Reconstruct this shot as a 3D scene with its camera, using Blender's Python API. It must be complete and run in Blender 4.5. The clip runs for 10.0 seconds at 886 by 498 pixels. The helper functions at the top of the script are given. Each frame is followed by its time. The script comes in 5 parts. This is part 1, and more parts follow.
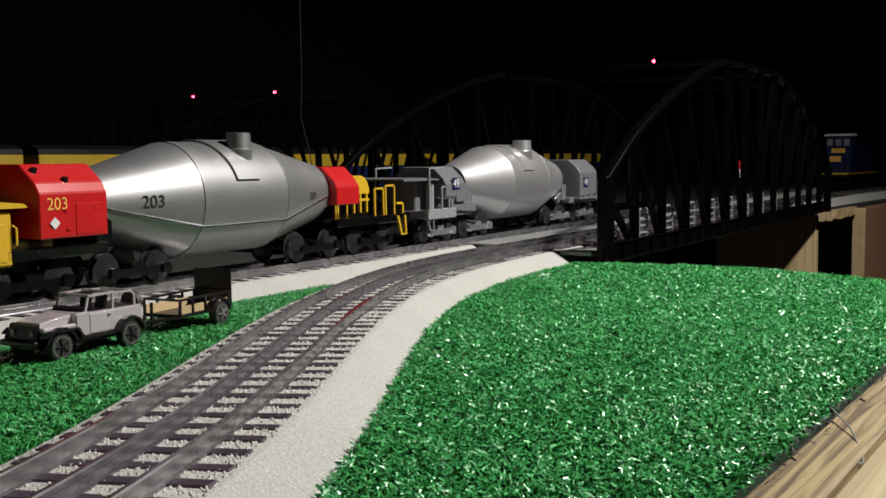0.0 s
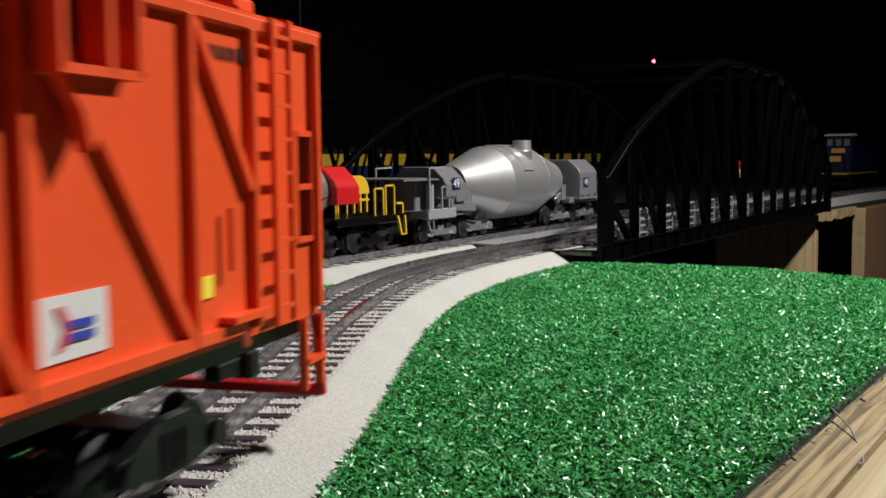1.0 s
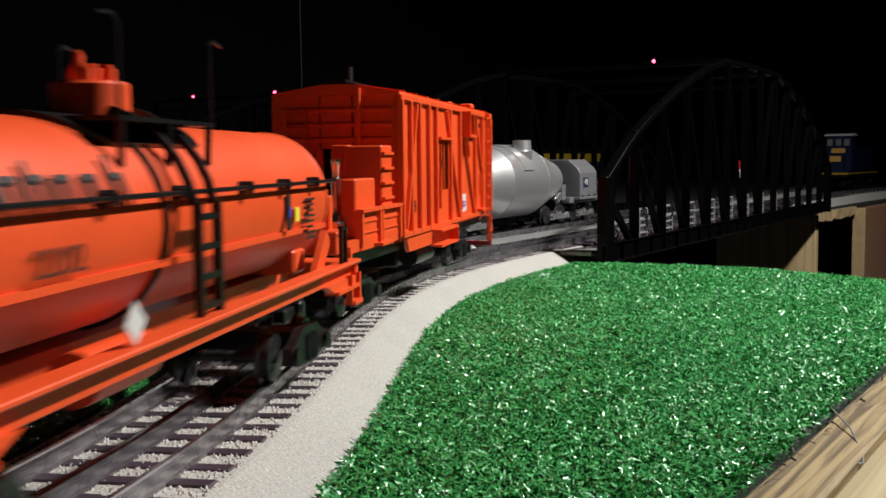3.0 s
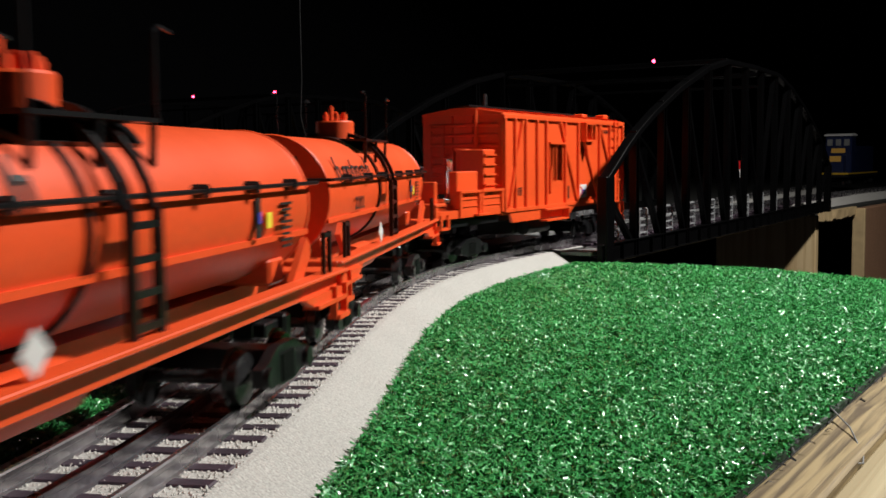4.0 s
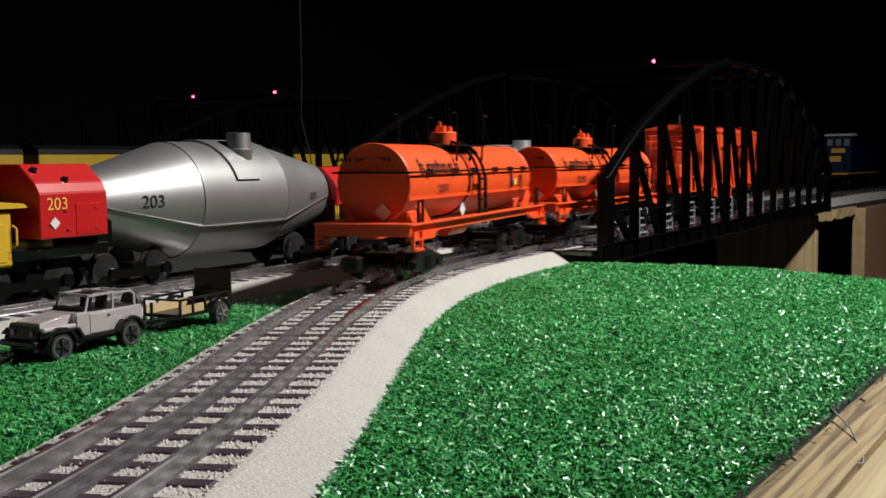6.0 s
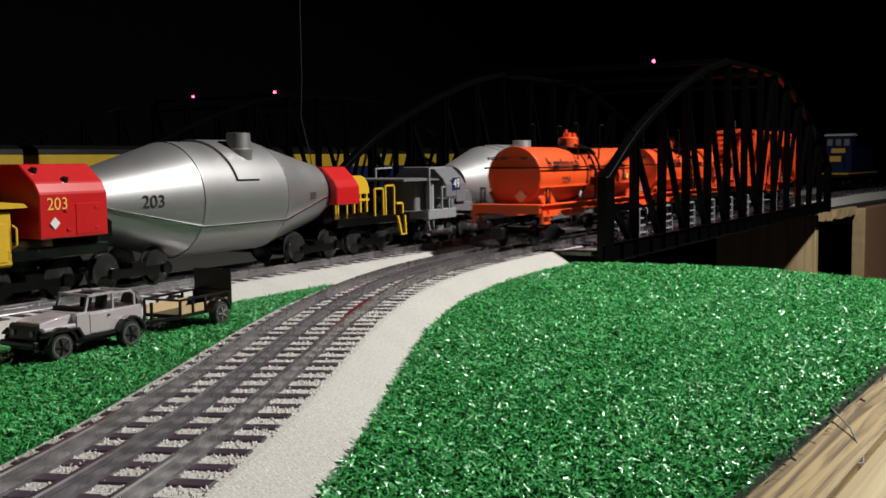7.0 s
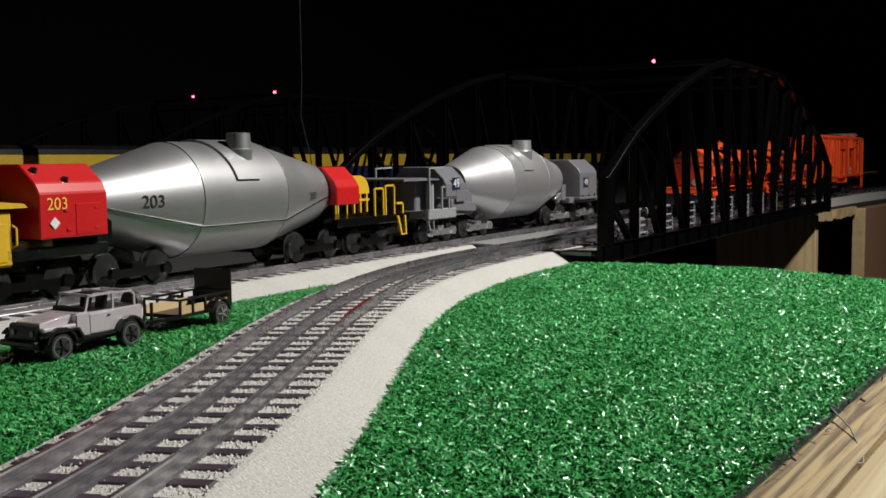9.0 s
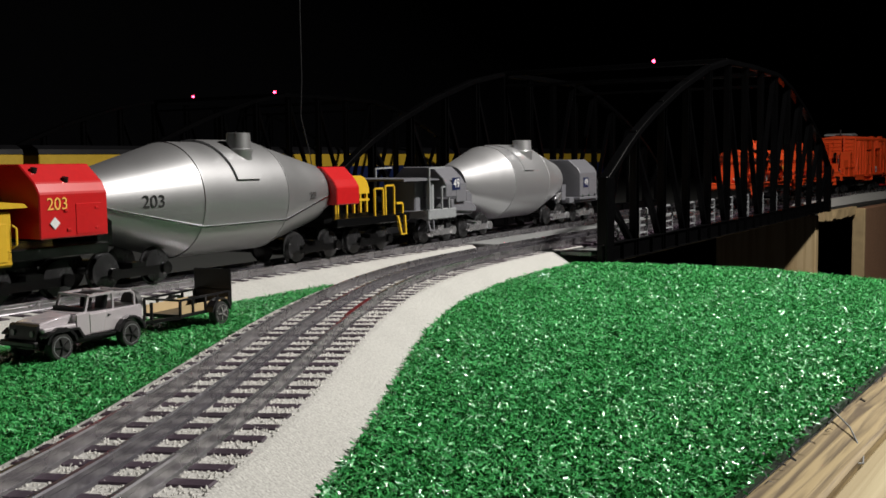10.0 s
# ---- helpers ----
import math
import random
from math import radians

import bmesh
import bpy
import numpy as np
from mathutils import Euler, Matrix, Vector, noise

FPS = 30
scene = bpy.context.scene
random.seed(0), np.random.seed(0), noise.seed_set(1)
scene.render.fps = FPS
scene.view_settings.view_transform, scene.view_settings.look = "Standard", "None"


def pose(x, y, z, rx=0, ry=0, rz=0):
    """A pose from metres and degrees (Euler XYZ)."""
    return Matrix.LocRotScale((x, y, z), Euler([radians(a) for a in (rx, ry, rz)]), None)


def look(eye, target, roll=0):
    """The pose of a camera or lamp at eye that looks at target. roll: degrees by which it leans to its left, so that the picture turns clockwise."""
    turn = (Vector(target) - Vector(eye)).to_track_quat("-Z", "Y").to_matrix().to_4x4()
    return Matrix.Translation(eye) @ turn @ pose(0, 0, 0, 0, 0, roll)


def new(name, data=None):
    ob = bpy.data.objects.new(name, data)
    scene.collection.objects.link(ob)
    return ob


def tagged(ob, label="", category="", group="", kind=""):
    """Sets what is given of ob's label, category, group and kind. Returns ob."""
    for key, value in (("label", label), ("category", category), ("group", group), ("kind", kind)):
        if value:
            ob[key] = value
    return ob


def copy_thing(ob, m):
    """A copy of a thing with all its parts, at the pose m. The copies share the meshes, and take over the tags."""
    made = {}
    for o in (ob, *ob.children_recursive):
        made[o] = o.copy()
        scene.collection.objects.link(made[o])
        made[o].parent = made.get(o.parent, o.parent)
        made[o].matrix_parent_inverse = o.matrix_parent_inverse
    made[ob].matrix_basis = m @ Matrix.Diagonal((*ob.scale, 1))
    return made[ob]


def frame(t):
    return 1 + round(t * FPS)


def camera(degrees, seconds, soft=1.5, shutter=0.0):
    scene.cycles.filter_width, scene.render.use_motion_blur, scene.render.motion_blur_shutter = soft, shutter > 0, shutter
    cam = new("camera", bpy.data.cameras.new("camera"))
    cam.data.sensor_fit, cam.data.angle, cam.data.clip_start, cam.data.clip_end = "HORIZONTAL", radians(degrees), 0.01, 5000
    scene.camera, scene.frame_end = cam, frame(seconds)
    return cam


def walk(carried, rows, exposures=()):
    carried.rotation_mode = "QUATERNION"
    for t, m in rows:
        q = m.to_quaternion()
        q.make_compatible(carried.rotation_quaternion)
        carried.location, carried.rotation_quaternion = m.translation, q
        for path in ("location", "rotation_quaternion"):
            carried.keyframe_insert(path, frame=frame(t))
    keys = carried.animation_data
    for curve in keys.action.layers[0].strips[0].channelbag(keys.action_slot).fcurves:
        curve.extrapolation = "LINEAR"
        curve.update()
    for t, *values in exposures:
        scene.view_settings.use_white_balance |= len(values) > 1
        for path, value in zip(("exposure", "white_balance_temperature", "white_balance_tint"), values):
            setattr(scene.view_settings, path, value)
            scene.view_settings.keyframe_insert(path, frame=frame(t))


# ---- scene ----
EYE_H = 0.0662          # lens above the rail heads; the world's z = 0 lies on the rail heads
TABLE = -0.0175         # top of the layout's board
TURF = -0.0118          # tips of the turf
PITCH = radians(-4.878)

cam = camera(46.16, 10.0, soft=1.6, shutter=0.5)
cam_pose = look((0, 0, EYE_H), (0, math.cos(PITCH), EYE_H + math.sin(PITCH)), -0.62)
walk(cam, [(0.0, cam_pose), (10.0, cam_pose)], exposures=[(0.0, 0.0), (10.0, 0.0)])

# ---- light: one lamp beside the layout in a dark room ----
world = bpy.data.worlds.new("dark_room")
scene.world = world
world.use_nodes = True
world.node_tree.nodes["Background"].inputs[0].default_value = (0.35, 0.42, 0.6, 1)
world.node_tree.nodes["Background"].inputs[1].default_value = 0.006


def lamp(name, at, to, watts, size, colour):
    data = bpy.data.lights.new(name, "AREA")
    data.shape, data.size, data.energy, data.color = "DISK", size, watts, colour
    data.spread = radians(175)
    ob = new(name, data)
    ob.matrix_world = look(at, to)
    return ob


lamp("room_lamp", (0.76, 0.60, 0.88), (0.12, 0.55, 0.0), 25.0, 0.07, (1.0, 0.96, 0.90))


# ---- materials ----
def material(name, colour, rough=0.6, metal=0.0, vary=0.12, grain=400.0, bump=0.0, bump_scale=900.0,
             spec=0.5, coat=0.0, random_piece=0.0, stain=0.0, stain_scale=30.0):
    m = bpy.data.materials.new(name)
    m.use_nodes = True
    nt = m.node_tree
    b = nt.nodes["Principled BSDF"]
    b.inputs["Roughness"].default_value = rough
    b.inputs["Metallic"].default_value = metal
    b.inputs["Specular IOR Level"].default_value = spec
    b.inputs["Coat Weight"].default_value = coat
    co = nt.nodes.new("ShaderNodeTexCoord")
    n1 = nt.nodes.new("ShaderNodeTexNoise")
    n1.inputs["Scale"].default_value = grain
    n1.inputs["Detail"].default_value = 3
    nt.links.new(co.outputs["Object"], n1.inputs["Vector"])
    ramp = nt.nodes.new("ShaderNodeValToRGB")
    ramp.color_ramp.elements[0].position, ramp.color_ramp.elements[1].position = 0.3, 0.7
    lo = [c * (1 - vary) for c in colour]
    hi = [min(1, c * (1 + vary)) for c in colour]
    ramp.color_ramp.elements[0].color = (*lo, 1)
    ramp.color_ramp.elements[1].color = (*hi, 1)
    nt.links.new(n1.outputs["Fac"], ramp.inputs["Fac"])
    out = ramp.outputs["Color"]
    n2 = nt.nodes.new("ShaderNodeTexNoise")
    n2.inputs["Scale"].default_value = stain_scale
    nt.links.new(co.outputs["Object"], n2.inputs["Vector"])
    if stain > 0:
        mul = nt.nodes.new("ShaderNodeMapRange")
        mul.inputs["From Min"].default_value, mul.inputs["From Max"].default_value = 0.35, 0.65
        mul.inputs["To Min"].default_value, mul.inputs["To Max"].default_value = 1 - stain, 1.0
        nt.links.new(n2.outputs["Fac"], mul.inputs["Value"])
        mx = nt.nodes.new("ShaderNodeVectorMath")
        mx.operation = "SCALE"
        nt.links.new(out, mx.inputs[0])
        nt.links.new(mul.outputs[0], mx.inputs["Scale"])
        out = mx.outputs[0]
    if random_piece > 0:
        oi = nt.nodes.new("ShaderNodeObjectInfo")
        mr = nt.nodes.new("ShaderNodeMapRange")
        mr.inputs["To Min"].default_value, mr.inputs["To Max"].default_value = 1 - random_piece, 1 + random_piece
        nt.links.new(oi.outputs["Random"], mr.inputs["Value"])
        mx = nt.nodes.new("ShaderNodeVectorMath")
        mx.operation = "SCALE"
        nt.links.new(out, mx.inputs[0])
        nt.links.new(mr.outputs[0], mx.inputs["Scale"])
        out = mx.outputs[0]
    nt.links.new(out, b.inputs["Base Color"])
    rr = nt.nodes.new("ShaderNodeMapRange")
    rr.inputs["To Min"].default_value, rr.inputs["To Max"].default_value = max(0.02, rough - 0.07), min(1, rough + 0.07)
    nt.links.new(n2.outputs["Fac"], rr.inputs["Value"])
    nt.links.new(rr.outputs[0], b.inputs["Roughness"])
    if bump > 0:
        n3 = nt.nodes.new("ShaderNodeTexNoise")
        n3.inputs["Scale"].default_value = bump_scale
        n3.inputs["Detail"].default_value = 4
        nt.links.new(co.outputs["Object"], n3.inputs["Vector"])
        bp = nt.nodes.new("ShaderNodeBump")
        bp.inputs["Strength"].default_value = bump
        bp.inputs["Distance"].default_value = 0.0006
        nt.links.new(n3.outputs["Fac"], bp.inputs["Height"])
        nt.links.new(bp.outputs[0], b.inputs["Normal"])
    return m


def glow(name, colour, strength):
    m = bpy.data.materials.new(name)
    m.use_nodes = True
    b = m.node_tree.nodes["Principled BSDF"]
    b.inputs["Base Color"].default_value = (*colour, 1)
    b.inputs["Emission Color"].default_value = (*colour, 1)
    b.inputs["Emission Strength"].default_value = strength
    return m


ORANGE = material("orange_paint", (0.76, 0.080, 0.0155), 0.42, vary=0.05, stain=0.08, stain_scale=25, bump=0.05)
SILVER = material("silver_paint", (0.35, 0.35, 0.36), 0.42, metal=0.80, vary=0.06, grain=2500, bump=0.03, bump_scale=4000)
# same silver as SILVER, base colour raised to stand for missing lamp light
LIFTED_SILVER = material("lifted_silver_paint", (0.74, 0.74, 0.76), 0.36, metal=0.85, vary=0.06, grain=2500)
GREY = material("grey_plastic", (0.135, 0.135, 0.15), 0.38, vary=0.06)
SILVER_PLASTIC = material("silver_plastic", (0.80, 0.80, 0.82), 0.26, metal=0.90, vary=0.08)
RED = material("red_paint", (0.44, 0.009, 0.011), 0.35, vary=0.05)
YELLOW = material("yellow_paint", (0.55, 0.34, 0.02), 0.4, vary=0.05)
# yellow darkened in its colour to stand for the lamp's fall-off
DIMMED_COACH_YELLOW = material("dimmed_coach_yellow", (0.40, 0.26, 0.02), 0.45, vary=0.08, stain=0.1)
BLACK = material("black_plastic", (0.007, 0.007, 0.008), 0.34, vary=0.2, spec=0.35)
BRIDGE_BLACK = material("bridge_black", (0.0014, 0.0014, 0.0016), 0.30, vary=0.2, bump=0.03, spec=0.12)
BLACK_INK = material("black_ink", (0.012, 0.012, 0.012), 0.5, vary=0.0)
WHITE_INK = material("white_ink", (0.62, 0.62, 0.62), 0.5, vary=0.0)
GOLD_INK = material("gold_ink", (0.75, 0.42, 0.08), 0.5, vary=0.0)
BLUE_INK = material("blue_ink", (0.03, 0.05, 0.35), 0.5, vary=0.0)
YELLOW_INK = material("yellow_ink", (0.75, 0.68, 0.05), 0.5, vary=0.0)
RED_INK = material("red_ink", (0.6, 0.03, 0.04), 0.5, vary=0.0)
STEEL = material("wheel_steel", (0.055, 0.055, 0.058), 0.26, metal=0.6, vary=0.1, stain=0.3, stain_scale=120)
DULL_STEEL = material("dull_steel", (0.13, 0.13, 0.135), 0.35, metal=0.9, vary=0.1)
CHROME = material("bright_metal", (0.75, 0.75, 0.76), 0.22, metal=1.0, vary=0.05)
RAIL = material("rail_metal", (0.52, 0.505, 0.53), 0.27, metal=0.95, vary=0.12, grain=300, stain=0.25, stain_scale=60)
RAIL_DARK = material("blackened_rail", (0.30, 0.29, 0.32), 0.27, metal=0.9, vary=0.15)
TIE = material("tie_plastic", (0.028, 0.017, 0.027), 0.55, vary=0.25, grain=700, random_piece=0.25, bump=0.2)
BALLAST = material("ballast_grey", (0.39, 0.385, 0.365), 0.85, vary=0.20, grain=1300, bump=1.0, bump_scale=1000, stain=0.06, stain_scale=40)
CRUMBS = material("pale_crumbs", (0.60, 0.59, 0.56), 0.85, vary=0.12, grain=900)
WOOD = material("board_pine", (0.50, 0.37, 0.20), 0.6, vary=0.12, grain=60, stain=0.15, stain_scale=20, bump=0.2)
BROWN = material("fibreboard", (0.24, 0.13, 0.075), 0.7, vary=0.15, grain=300, bump=0.2)
BOARD = material("dark_table", (0.012, 0.013, 0.012), 0.85)
WALL = material("dark_wall", (0.030, 0.031, 0.038), 0.9)
JEEP_PAINT = material("champagne_paint", (0.54, 0.50, 0.53), 0.28, metal=0.40, vary=0.06, grain=2500, coat=0.3)
RUBBER = material("rubber", (0.012, 0.012, 0.012), 0.6, vary=0.2)
LATTICE = material("pale_grey_plastic", (0.22, 0.23, 0.24), 0.45, vary=0.1)
GREY_DECK = material("grey_deck", (0.21, 0.215, 0.215), 0.55, vary=0.1, stain=0.15)
NAVY = material("navy_paint", (0.006, 0.012, 0.05), 0.4)
def clear_pane(name):
    m = bpy.data.materials.new(name)
    m.use_nodes = True
    b = m.node_tree.nodes["Principled BSDF"]
    b.inputs["Transmission Weight"].default_value = 1.0
    b.inputs["Roughness"].default_value = 0.04
    b.inputs["IOR"].default_value = 1.15
    b.inputs["Base Color"].default_value = (0.8, 0.8, 0.8, 1)
    return m


CLEAR = clear_pane("clear_plastic_pane")
BULB_GLOW = glow("bulb_glow", (1.0, 0.55, 0.45), 60.0)
RED_GLOW = glow("red_lamp_glow", (1.0, 0.02, 0.06), 30.0)
GLASS_DARK = material("dark_glass", (0.01, 0.01, 0.012), 0.08, vary=0.0)


def wood_grain(name, light, dark, scale=(5.0, 130.0, 130.0), rough=0.6):
    """Wood whose grain runs along its object's x."""
    m = bpy.data.materials.new(name)
    m.use_nodes = True
    nt = m.node_tree
    b = nt.nodes["Principled BSDF"]
    co = nt.nodes.new("ShaderNodeTexCoord")
    mp = nt.nodes.new("ShaderNodeMapping")
    mp.inputs["Scale"].default_value = scale
    nt.links.new(co.outputs["Object"], mp.inputs["Vector"])
    n1 = nt.nodes.new("ShaderNodeTexNoise")
    n1.inputs["Scale"].default_value, n1.inputs["Detail"].default_value = 1.0, 5
    n1.inputs["Distortion"].default_value = 0.6
    nt.links.new(mp.outputs[0], n1.inputs["Vector"])
    r = nt.nodes.new("ShaderNodeValToRGB")
    r.color_ramp.elements[0].position, r.color_ramp.elements[1].position = 0.36, 0.62
    r.color_ramp.elements[0].color, r.color_ramp.elements[1].color = (*dark, 1), (*light, 1)
    nt.links.new(n1.outputs["Fac"], r.inputs["Fac"])
    nt.links.new(r.outputs["Color"], b.inputs["Base Color"])
    bp = nt.nodes.new("ShaderNodeBump")
    bp.inputs["Strength"].default_value, bp.inputs["Distance"].default_value = 0.5, 0.0005
    nt.links.new(n1.outputs["Fac"], bp.inputs["Height"])
    nt.links.new(bp.outputs[0], b.inputs["Normal"])
    b.inputs["Roughness"].default_value = rough
    return m


PINE = wood_grain("sawn_pine", (0.46, 0.39, 0.235), (0.34, 0.27, 0.15), (3.0, 330.0, 330.0))
OLD_PLY = wood_grain("weathered_plywood_edge", (0.35, 0.265, 0.135), (0.10, 0.068, 0.034), (14.0, 420.0, 420.0))
TRUCK_BLACK = material("truck_black", (0.003, 0.003, 0.0032), 0.22, vary=0.2, spec=0.40)


# ---- mesh helpers ----
def box(bm, cx, cy, cz, sx, sy, sz, bevel=0.0, m=None):
    mat = Matrix.Translation((cx, cy, cz)) @ (m or Matrix()) @ Matrix.Diagonal((sx, sy, sz, 1))
    r = bmesh.ops.create_cube(bm, size=1, matrix=mat)
    if bevel:
        es = list({e for v in r["verts"] for e in v.link_edges})
        bmesh.ops.bevel(bm, geom=es, offset=bevel, segments=1, affect="EDGES")


def bar(bm, a, b, w, h=None, up=(0, 0, 1)):
    """A square bar from a to b."""
    a, b = Vector(a), Vector(b)
    d = b - a
    x = d.normalized()
    y = Vector(up).cross(x)
    if y.length < 1e-6:
        y = Vector((0, 1, 0)).cross(x)
    y.normalize()
    z = x.cross(y)
    m = Matrix((x, y, z)).transposed().to_4x4()
    m.translation = (a + b) / 2
    bmesh.ops.create_cube(bm, size=1, matrix=m @ Matrix.Diagonal((d.length, w, h or w, 1)))


def rod(bm, a, b, r, n=8, r2=None):
    a, b = Vector(a), Vector(b)
    d = b - a
    m = Matrix.Translation((a + b) / 2) @ d.to_track_quat("Z", "Y").to_matrix().to_4x4()
    bmesh.ops.create_cone(bm, cap_ends=True, segments=n, radius1=r, radius2=r if r2 is None else r2, depth=d.length, matrix=m)


def lathe(bm, profile, n=40, m=None):
    """A body turned round x from (x, radius) pairs; m places it."""
    m = m or Matrix()
    rings = []
    for x, r in profile:
        rings.append([bm.verts.new(m @ Vector((x, r * math.cos(2 * math.pi * i / n), r * math.sin(2 * math.pi * i / n)))) for i in range(n)])
    for a, b in zip(rings, rings[1:]):
        for i in range(n):
            j = (i + 1) % n
            bm.faces.new((a[i], a[j], b[j], b[i]))
    bm.faces.new(rings[0])
    bm.faces.new(reversed(rings[-1]))
    bmesh.ops.recalc_face_normals(bm, faces=bm.faces)


def sweep(bm, pts, w, h, side=(0, 1, 0)):
    """One continuous bar of section w across and h deep through a line of points."""
    side = Vector(side)
    rings = []
    for i, p in enumerate(pts):
        p = Vector(p)
        d = (Vector(pts[min(i + 1, len(pts) - 1)]) - Vector(pts[max(i - 1, 0)])).normalized()
        up = side.cross(d).normalized()
        rings.append([bm.verts.new(p + side * a * w / 2 + up * b * h / 2) for a, b in ((-1, -1), (1, -1), (1, 1), (-1, 1))])
    for a, b in zip(rings, rings[1:]):
        for i in range(4):
            j = (i + 1) % 4
            bm.faces.new((a[i], a[j], b[j], b[i]))
    bm.faces.new(rings[0])
    bm.faces.new(list(reversed(rings[-1])))
    bmesh.ops.recalc_face_normals(bm, faces=bm.faces)


def prism(bm, poly, y0, y1):
    """A (x, z) outline pushed from y0 to y1."""
    a = [bm.verts.new((x, y0, z)) for x, z in poly]
    b = [bm.verts.new((x, y1, z)) for x, z in poly]
    n = len(poly)
    bm.faces.new(a)
    bm.faces.new(list(reversed(b)))
    for i in range(n):
        bm.faces.new((a[i], b[i], b[(i + 1) % n], a[(i + 1) % n]))
    bmesh.ops.recalc_face_normals(bm, faces=bm.faces)


def mesh_of(name, bm, mat, smooth=None):
    me = bpy.data.meshes.new(name)
    if smooth is not None:
        for f in bm.faces:
            f.smooth = True
        for e in bm.edges:
            if len(e.link_faces) == 2 and e.calc_face_angle(0) > radians(smooth):
                e.smooth = False
    bm.to_mesh(me)
    bm.free()
    me.materials.append(mat)
    return me


def part(name, bm, mat, parent, label="", smooth=None, at=None):
    ob = new(name, mesh_of(name, bm, mat, smooth))
    ob.parent = parent
    if at is not None:
        ob.matrix_basis = at
    if label:
        tagged(ob, label)
    return ob


def lettering(name, text, size, mat, parent, m, label=""):
    cu = bpy.data.curves.new(name, "FONT")
    cu.body, cu.size, cu.extrude, cu.align_x, cu.align_y = text, size, 0.00008, "CENTER", "CENTER"
    tmp = new("tmp", cu)
    me = bpy.data.meshes.new_from_object(tmp.evaluated_get(bpy.context.evaluated_depsgraph_get()))
    bpy.data.objects.remove(tmp)
    bpy.data.curves.remove(cu)
    me.materials.clear()
    me.materials.append(mat)
    ob = new(name, me)
    ob.parent, ob.matrix_basis = parent, m
    if label:
        tagged(ob, label)
    return ob


def side(x, y, z, lean=0.0, turn=0.0):
    """The pose of flat lettering on a car's side that looks towards -y; lean: degrees by which it lies back."""
    return pose(x, y, z, 0, 0, turn) @ pose(0, 0, 0, 90 - lean, 0, 0)


# ---- the lines of the tracks ----
STEP = 0.002
S0 = -0.60


def bend(s):
    """Curvature of the main track along its length, to the right."""
    ks = (-0.60, -0.15, 0.0, 0.11, 0.22, 0.33, 0.44, 0.55, 0.66, 0.73, 1.30, 1.36, 3.0)
    kv = (-0.1, -0.5, -1.35, -0.41, 0.50, 1.06, 1.71, 0.90, 0.05, 0.0, 0.0, 0.16, 0.16)
    return float(np.interp(s, ks, kv))


def lay():
    n0 = int(round(-S0 / STEP))
    n1 = int(round(2.6 / STEP))
    out = {}
    x, y, a = -0.0812, 0.2135, 1.3887
    out[0] = (x, y, a)
    for i in range(n1):
        a2 = a - bend((i + 0.5) * STEP) * STEP
        x, y, a = x + math.cos((a + a2) / 2) * STEP, y + math.sin((a + a2) / 2) * STEP, a2
        out[i + 1] = (x, y, a)
    x, y, a = out[0]
    for i in range(n0):
        a2 = a + bend(-(i + 0.5) * STEP) * STEP
        x, y, a = x - math.cos((a + a2) / 2) * STEP, y - math.sin((a + a2) / 2) * STEP, a2
        out[-i - 1] = (x, y, a)
    return np.array([out[i] for i in range(-n0, n1 + 1)])


MAIN = lay()
MAIN_S = S0 + STEP * np.arange(len(MAIN))


def on_main(s):
    return tuple(float(np.interp(s, MAIN_S, MAIN[:, i])) for i in range(3))


A2 = radians(90 - 29.45)
O2 = (-0.1848, 0.5586)


def on_second(u):
    return (O2[0] + u * math.cos(A2), O2[1] + u * math.sin(A2), A2)


# ---- the room and the boards ----
def slab(name, poly, z0, z1, mat, label, category):
    bm = bmesh.new()
    a = [bm.verts.new((x, y, z0)) for x, y in poly]
    b = [bm.verts.new((x, y, z1)) for x, y in poly]
    n = len(poly)
    bm.faces.new(a)
    bm.faces.new(list(reversed(b)))
    for i in range(n):
        bm.faces.new((a[i], b[i], b[(i + 1) % n], a[(i + 1) % n]))
    bmesh.ops.recalc_face_normals(bm, faces=bm.faces)
    return tagged(new(name, mesh_of(name, bm, mat)), label, category, kind="structure")


def room():
    for name, c, s in (("floor", (0, 1.5, -1.0), (9, 9, 0.1)), ("ceiling", (0, 1.5, 1.65), (9, 9, 0.1)),
                       ("wall_north", (0, 5.5, 0.3), (9, 0.1, 2.5)), ("wall_south", (0, -2.5, 0.3), (9, 0.1, 2.5)),
                       ("wall_east", (4.4, 1.5, 0.3), (0.1, 7.9, 2.5)), ("wall_west", (-4.4, 1.5, 0.3), (0.1, 7.9, 2.5))):
        bm = bmesh.new()
        box(bm, *c, *s)
        tagged(new(name, mesh_of(name, bm, WALL)), "dark unlit basement " + name.split("_")[0], name.split("_")[0], kind="structure")


room()
# near board: its edge runs beside the turf, its end faces the gap under the bridge
NEAR_BOARD = [(-1.6, -0.7), (-0.557, -0.70), (0.0626, 0.2336), (0.320, 0.622), (0.100, 0.812), (-1.6, 1.75)]
slab("ground_near_board", NEAR_BOARD, TABLE - 0.02, TABLE, BOARD, "dark table board under the turf", "table")
FAR_BOARD = [(0.555, 1.560), (0.6075, 1.630), (0.829, 1.940), (1.9, 3.60), (1.9, 4.6), (-1.6, 4.6), (-1.6, 2.9), (0.270, 1.740)]
slab("ground_far_board", FAR_BOARD, TABLE - 0.016, TABLE, BOARD, "plywood table board beyond the gap", "table")


